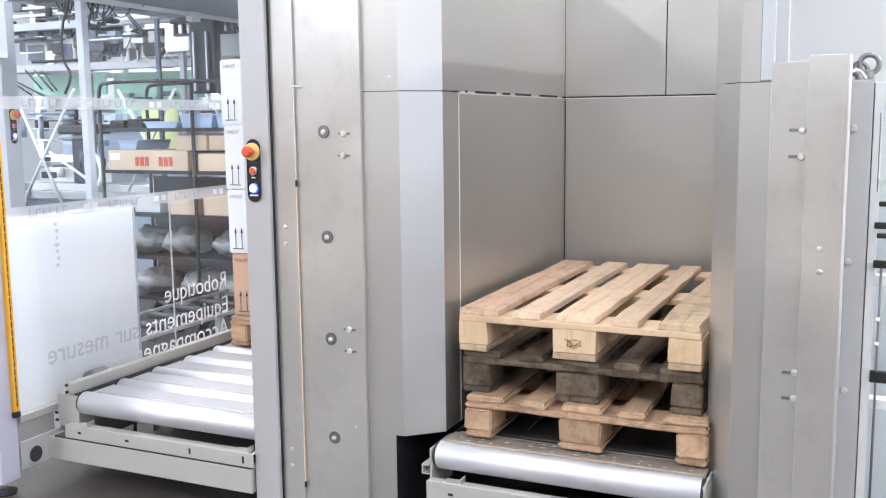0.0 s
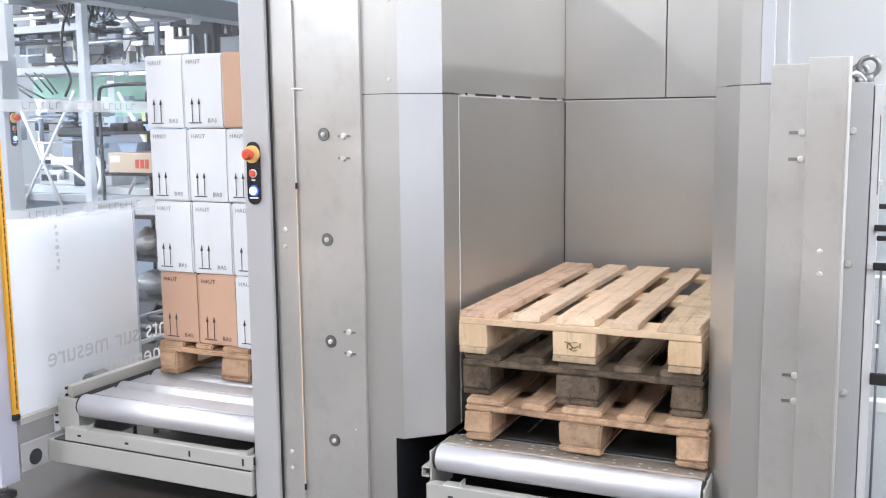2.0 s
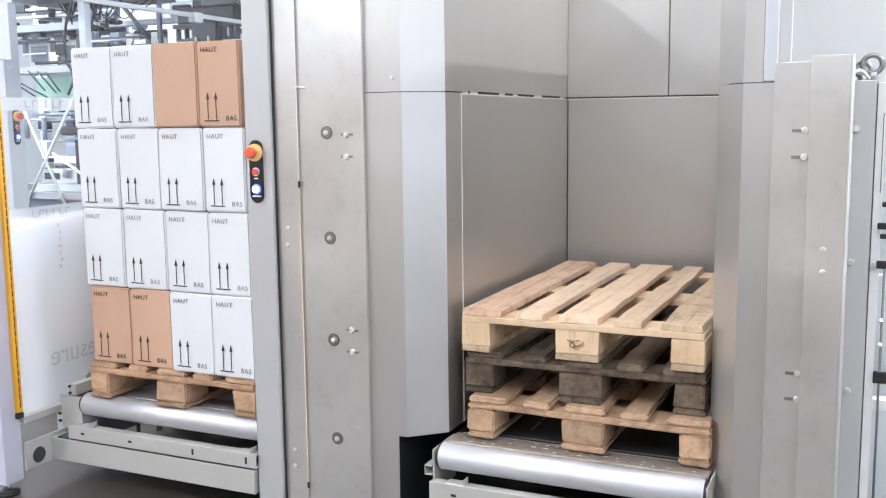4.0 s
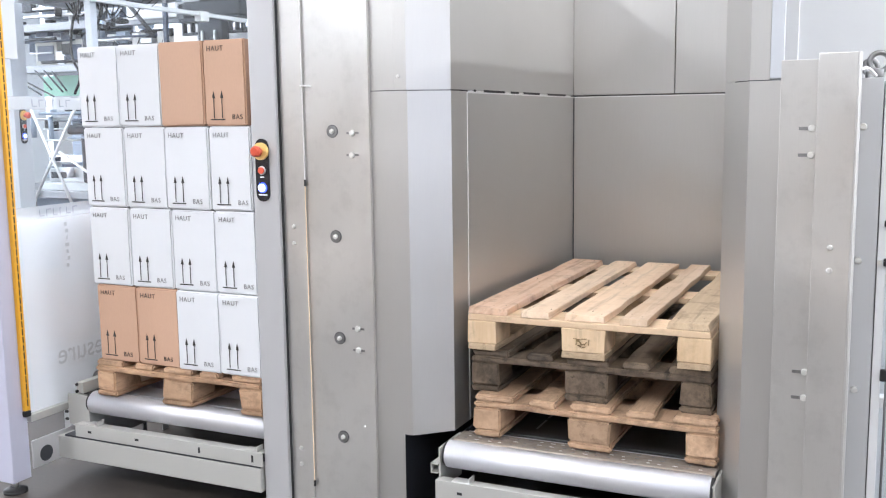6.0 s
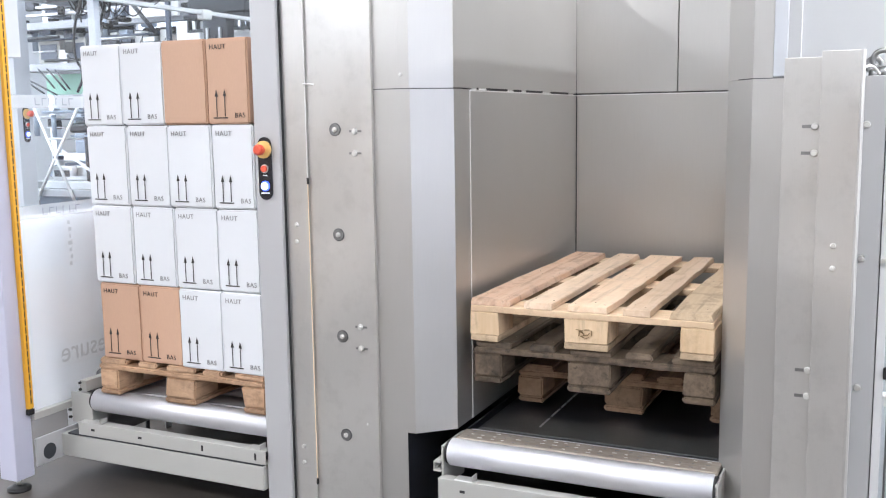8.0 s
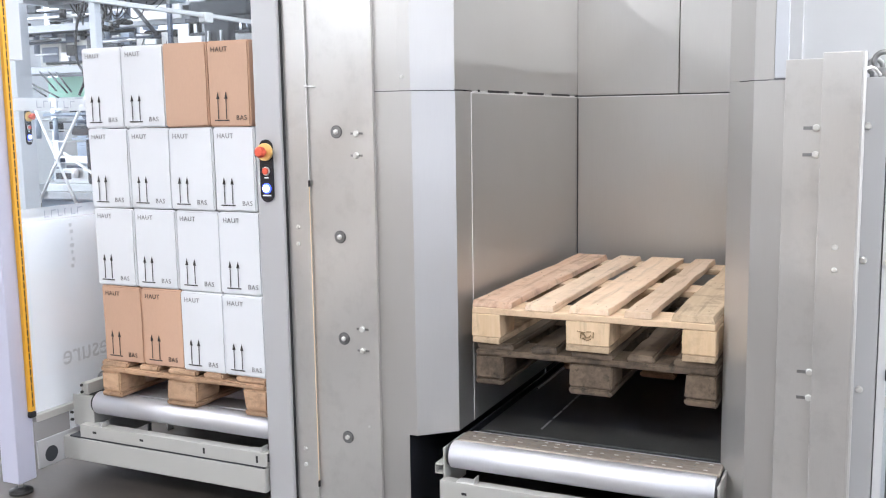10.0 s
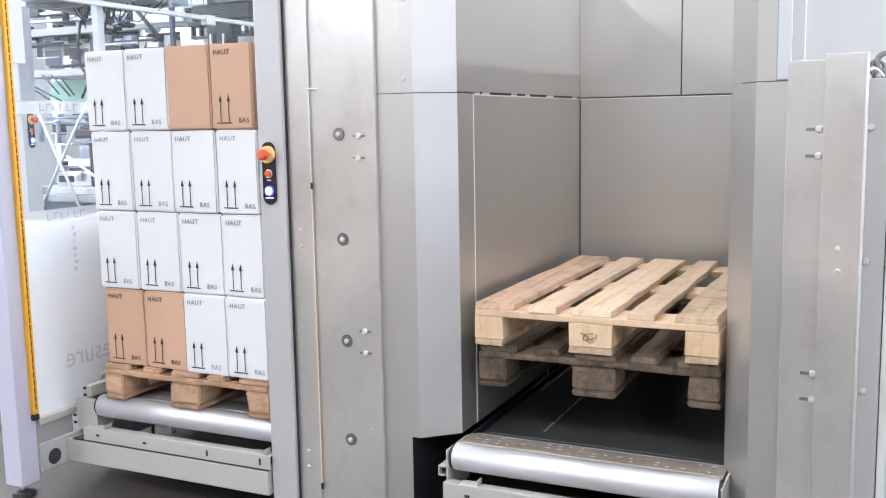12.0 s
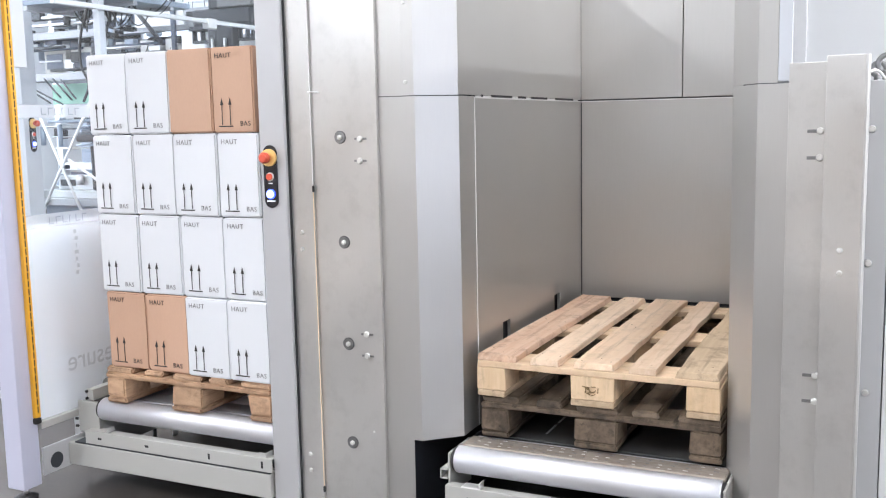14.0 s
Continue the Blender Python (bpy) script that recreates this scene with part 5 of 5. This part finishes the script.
def machines():
    # assembly machine with crossed white braces
    m = aluminium_frame("assembly_machine", "aluminium framed assembly machine with crossed white braces", -5.3, -2.9, 2.95, 4.3, (0.85, 1.87, 2.2, 2.5), (-5.3, -4.45, -2.9), mat=FRAME_GREY)
    for a, b in (((-5.2, 1.68), (-4.72, 0.72)), ((-4.55, 1.70), (-5.22, 0.72)), ((-4.1, 1.68), (-3.6, 0.9)), ((-3.55, 1.68), (-4.05, 0.9)), ((-3.3, 1.68), (-2.95, 1.2)), ((-4.85, 1.2), (-4.4, 0.95))):
        part("brace", rod((a[0], 2.90, a[1]), (b[0], 2.90, b[1]), 0.012, 10), PAINT_WHITE, m)
    part("table", boxes(((-5.3, 2.99, 0.88), (-2.9, 4.27, 0.94)), bevel=0.004), ALU, m)
    part("back_plate", boxes(((-5.27, 3.4, 1.90), (-4.48, 3.42, 2.46)), bevel=0), NAVY, m)
    part("back_plate", boxes(((-4.42, 3.4, 1.90), (-3.8, 3.42, 2.16)), bevel=0), NAVY, m)
    part("back_plate", boxes(((-5.27, 3.6, 0.95), (-2.95, 3.62, 1.4)), bevel=0), PAINT_BLUEGREY, m)
    part("skirt", boxes(((-5.27, 3.02, 0.02), (-2.93, 3.04, 0.82)), bevel=0), PAINT_BLUEGREY, m)
    part("green_panel", boxes(((-5.3, 3.2, 1.66), (-4.5, 3.22, 1.83)), bevel=0.002), GREEN, m, "mint green machine panel")
    part("green_panel", boxes(((-4.42, 3.2, 1.50), (-3.6, 3.22, 1.83)), bevel=0.002), GREEN, m, "mint green machine panel")
    for x, z in ((-5.15, 1.9), (-4.85, 1.9), (-4.3, 1.9), (-3.95, 1.88)):
        part("guide_box", boxes(((x, 3.0, z), (x + 0.24, 3.3, z + 0.2)), bevel=0.008), PAINT_GREY, m)
        part("window_plate", boxes(((x + 0.03, 2.996, z + 0.04), (x + 0.21, 2.999, z + 0.16)), bevel=0), NAVY, m)
    for z in (2.28, 2.34, 2.42):
        part("linear_guide", boxes(((-5.2, 2.93, z), (-4.5, 2.98, z + 0.02)), bevel=0.003), ZINC, m)
    for x in (-4.35, -4.1, -3.85, -3.6, -3.4, -3.2):
        part("valve", boxes(((x, 2.98, 2.0), (x + 0.07, 3.06, 2.12)), bevel=0.006), WHITE_PLASTIC, m)
    for a, b in (((-5.06, 1.859), (-4.89, 1.702)), ((-4.962, 1.856), (-4.771, 1.682)), ((-4.877, 1.848), (-4.727, 1.689)), ((-5.168, 1.772), (-4.871, 1.648)), ((-5.171, 1.744), (-5.005, 1.66))):
        part("gas_spring", rod((a[0], 2.9, a[1]), (b[0], 2.9, b[1]), 0.007, 10), DARK_METAL, m)
    cables(m, -3.8, 2.95, 2.05, 12, 0.5, 0.12, 8, DARK_METAL)
    cables(m, -3.6, 2.95, 1.98, 8, 0.4, 0.08, 9, WHITE_PLASTIC)
    fittings(m, -5.25, -4.5, 2.9, 1.87, 2.5, 60, 21)
    fittings(m, -4.4, -2.95, 2.9, 1.85, 2.3, 90, 22)
    fittings(m, -5.25, -4.45, 2.95, 0.95, 1.55, 50, 23)
    fittings(m, -4.4, -3.0, 3.0, 0.95, 1.65, 50, 24)
    part("spindle", boxes(((-4.72, 3.0, 0.94), (-4.58, 3.15, 1.34)), bevel=0.02), DARK_METAL, m)
    part("spindle_head", boxes(((-4.85, 2.98, 1.34), (-4.45, 3.2, 1.42)), bevel=0.02), DARK_METAL, m)
    part("tool_plate", boxes(((-5.2, 3.1, 0.94), (-4.4, 3.5, 1.06)), bevel=0.01), ALU, m)
    part("lime_sheet", boxes(((-3.95, 2.98, 1.18), (-3.6, 2.99, 1.55)), bevel=0), LIME, m, "pale lime plastic sheet")
    part("lime_sheet", boxes(((-3.2, 2.98, 1.35), (-2.95, 2.99, 1.6)), bevel=0), LIME, m, "pale lime plastic sheet")
    part("pipe", path_tube([(-4.4, 2.9, 1.2), (-4.33, 2.9, 1.12), (-4.33, 2.9, 0.98), (-4.4, 2.9, 0.9)], 0.02), PAINT_WHITE, m)
    m2 = aluminium_frame("conveyor_portal", "tall aluminium portal frames at the back of the workshop", -8.2, -4.0, 6.0, 8.0, (1.0, 2.0, 2.9, 3.3), (-8.2, -6.8, -5.4, -4.0), 0.09)
    for x in (-8.0, -7.3, -6.4, -5.9, -5.0, -4.5):
        part("drive_unit", boxes(((x, 5.9, 2.04), (x + 0.32, 6.2, 2.34)), bevel=0.02), PAINT_BLUEGREY, m2)
    cables(m2, -6.0, 5.9, 2.85, 12, 1.8, 0.25, 12, DARK_METAL)
    for x, w, z in ((-8.0, 0.9, 1.05), (-6.6, 1.0, 1.05), (-5.2, 0.9, 1.05)):
        part("machine_box", boxes(((x, 6.1, 0.0), (x + w, 6.9, z + 0.5)), bevel=0.02), PAINT_WHITE if w > 0.95 else PAINT_BLUEGREY, m2)
    # low transfer conveyor behind the glass
    c = thing("transfer_conveyor", (-2.25, 1.6, 0), "low grey transfer conveyor with bright side rails", "conveyor")
    for x in (-2.05, -2.5):
        part("rail", boxes(((x - 0.01, 0.1, 0.345), (x + 0.01, 2.05, 0.365)), bevel=0.003), ALU, c)
        part("lower_rail", boxes(((x - 0.015, 0.1, 0.20), (x + 0.015, 2.05, 0.23)), bevel=0.003), ALU, c)
        for y in (0.2, 1.95):
            part("leg", boxes(((x - 0.02, y - 0.02, 0), (x + 0.02, y + 0.02, 0.345)), bevel=0.002), ALU, c)
    for j in range(9):
        part("roller", rod((-2.48, 0.2 + j * 0.22, 0.34), (-2.07, 0.2 + j * 0.22, 0.34), 0.022, 14), DARK_METAL, c)


lift_carriage, gripper = workshop()
machines()

# ---- what moves ----
LOAD_X, LOAD_Y = -1.532, -0.15
LOAD_WAY = [(0.0, 0.922), (0.5, 0.805), (1.0, 0.672), (1.5, 0.546), (2.0, 0.419), (2.5, 0.286), (3.0, 0.154), (3.2, 0.101), (3.45, 0.035), (3.6, 0.005), (3.75, 0.0), (14.0, 0.0)]
LIFT = [(0.0, 0.0), (6.15, 0.0), (6.3, 0.008), (6.42, 0.021), (6.55, 0.024), (12.15, 0.024), (12.3, 0.014), (12.5, -0.006), (13.0, -0.055), (13.5, -0.106), (13.85, -0.138), (13.95, -0.143), (14.0, -0.143)]
AWAY = [(0.0, 0.0), (6.38, 0.0), (6.5, 0.012), (6.75, 0.075), (7.0, 0.145), (7.5, 0.277), (8.0, 0.405), (10.0, 0.93), (12.0, 1.45), (12.6, 1.56), (14.0, 1.58)]


# sideways and upwards
CARRIAGE_WAY = [(0.0, 0.0), (3.25, 0.0), (3.7, 0.1), (4.6, 0.62), (5.0, 0.75), (14.0, 0.75)]
GRIPPER_WAY = [(0.0, 0.0, 0.0), (3.4, 0.0, 0.0), (4.6, 0.0, -0.055), (5.4, 0.0, -0.055), (5.9, 0.0, 0.0), (6.6, 0.02, 0.015), (14.0, 0.02, 0.0)]


def motions():
    walk(lift_carriage, [(t, pose(0, 0, d)) for t, d in CARRIAGE_WAY])
    walk(gripper, [(t, pose(-2.75 + dx, 2.5, dz)) for t, dx, dz in GRIPPER_WAY])
    walk(load_pallet, [(t, pose(LOAD_X, LOAD_Y + d, ZC + 0.0005)) for t, d in LOAD_WAY])
    for ob, x, y, z, turn in cartons:
        walk(ob, [(t, pose(LOAD_X + x, LOAD_Y + y + d, ZC + z, 0, 0, turn)) for t, d in LOAD_WAY])
    walk(top_pallet, [(t, pose(0.0, 0.0, ZC + 0.289 + d)) for t, d in LIFT])
    walk(middle_pallet, [(t, pose(0.006, 0.012, ZC + 0.1445 + d, 0, 0, 0.3)) for t, d in LIFT])
    walk(bottom_pallet, [(t, pose(0.03, -0.03 + d, ZC + 0.0005)) for t, d in AWAY])


motions()
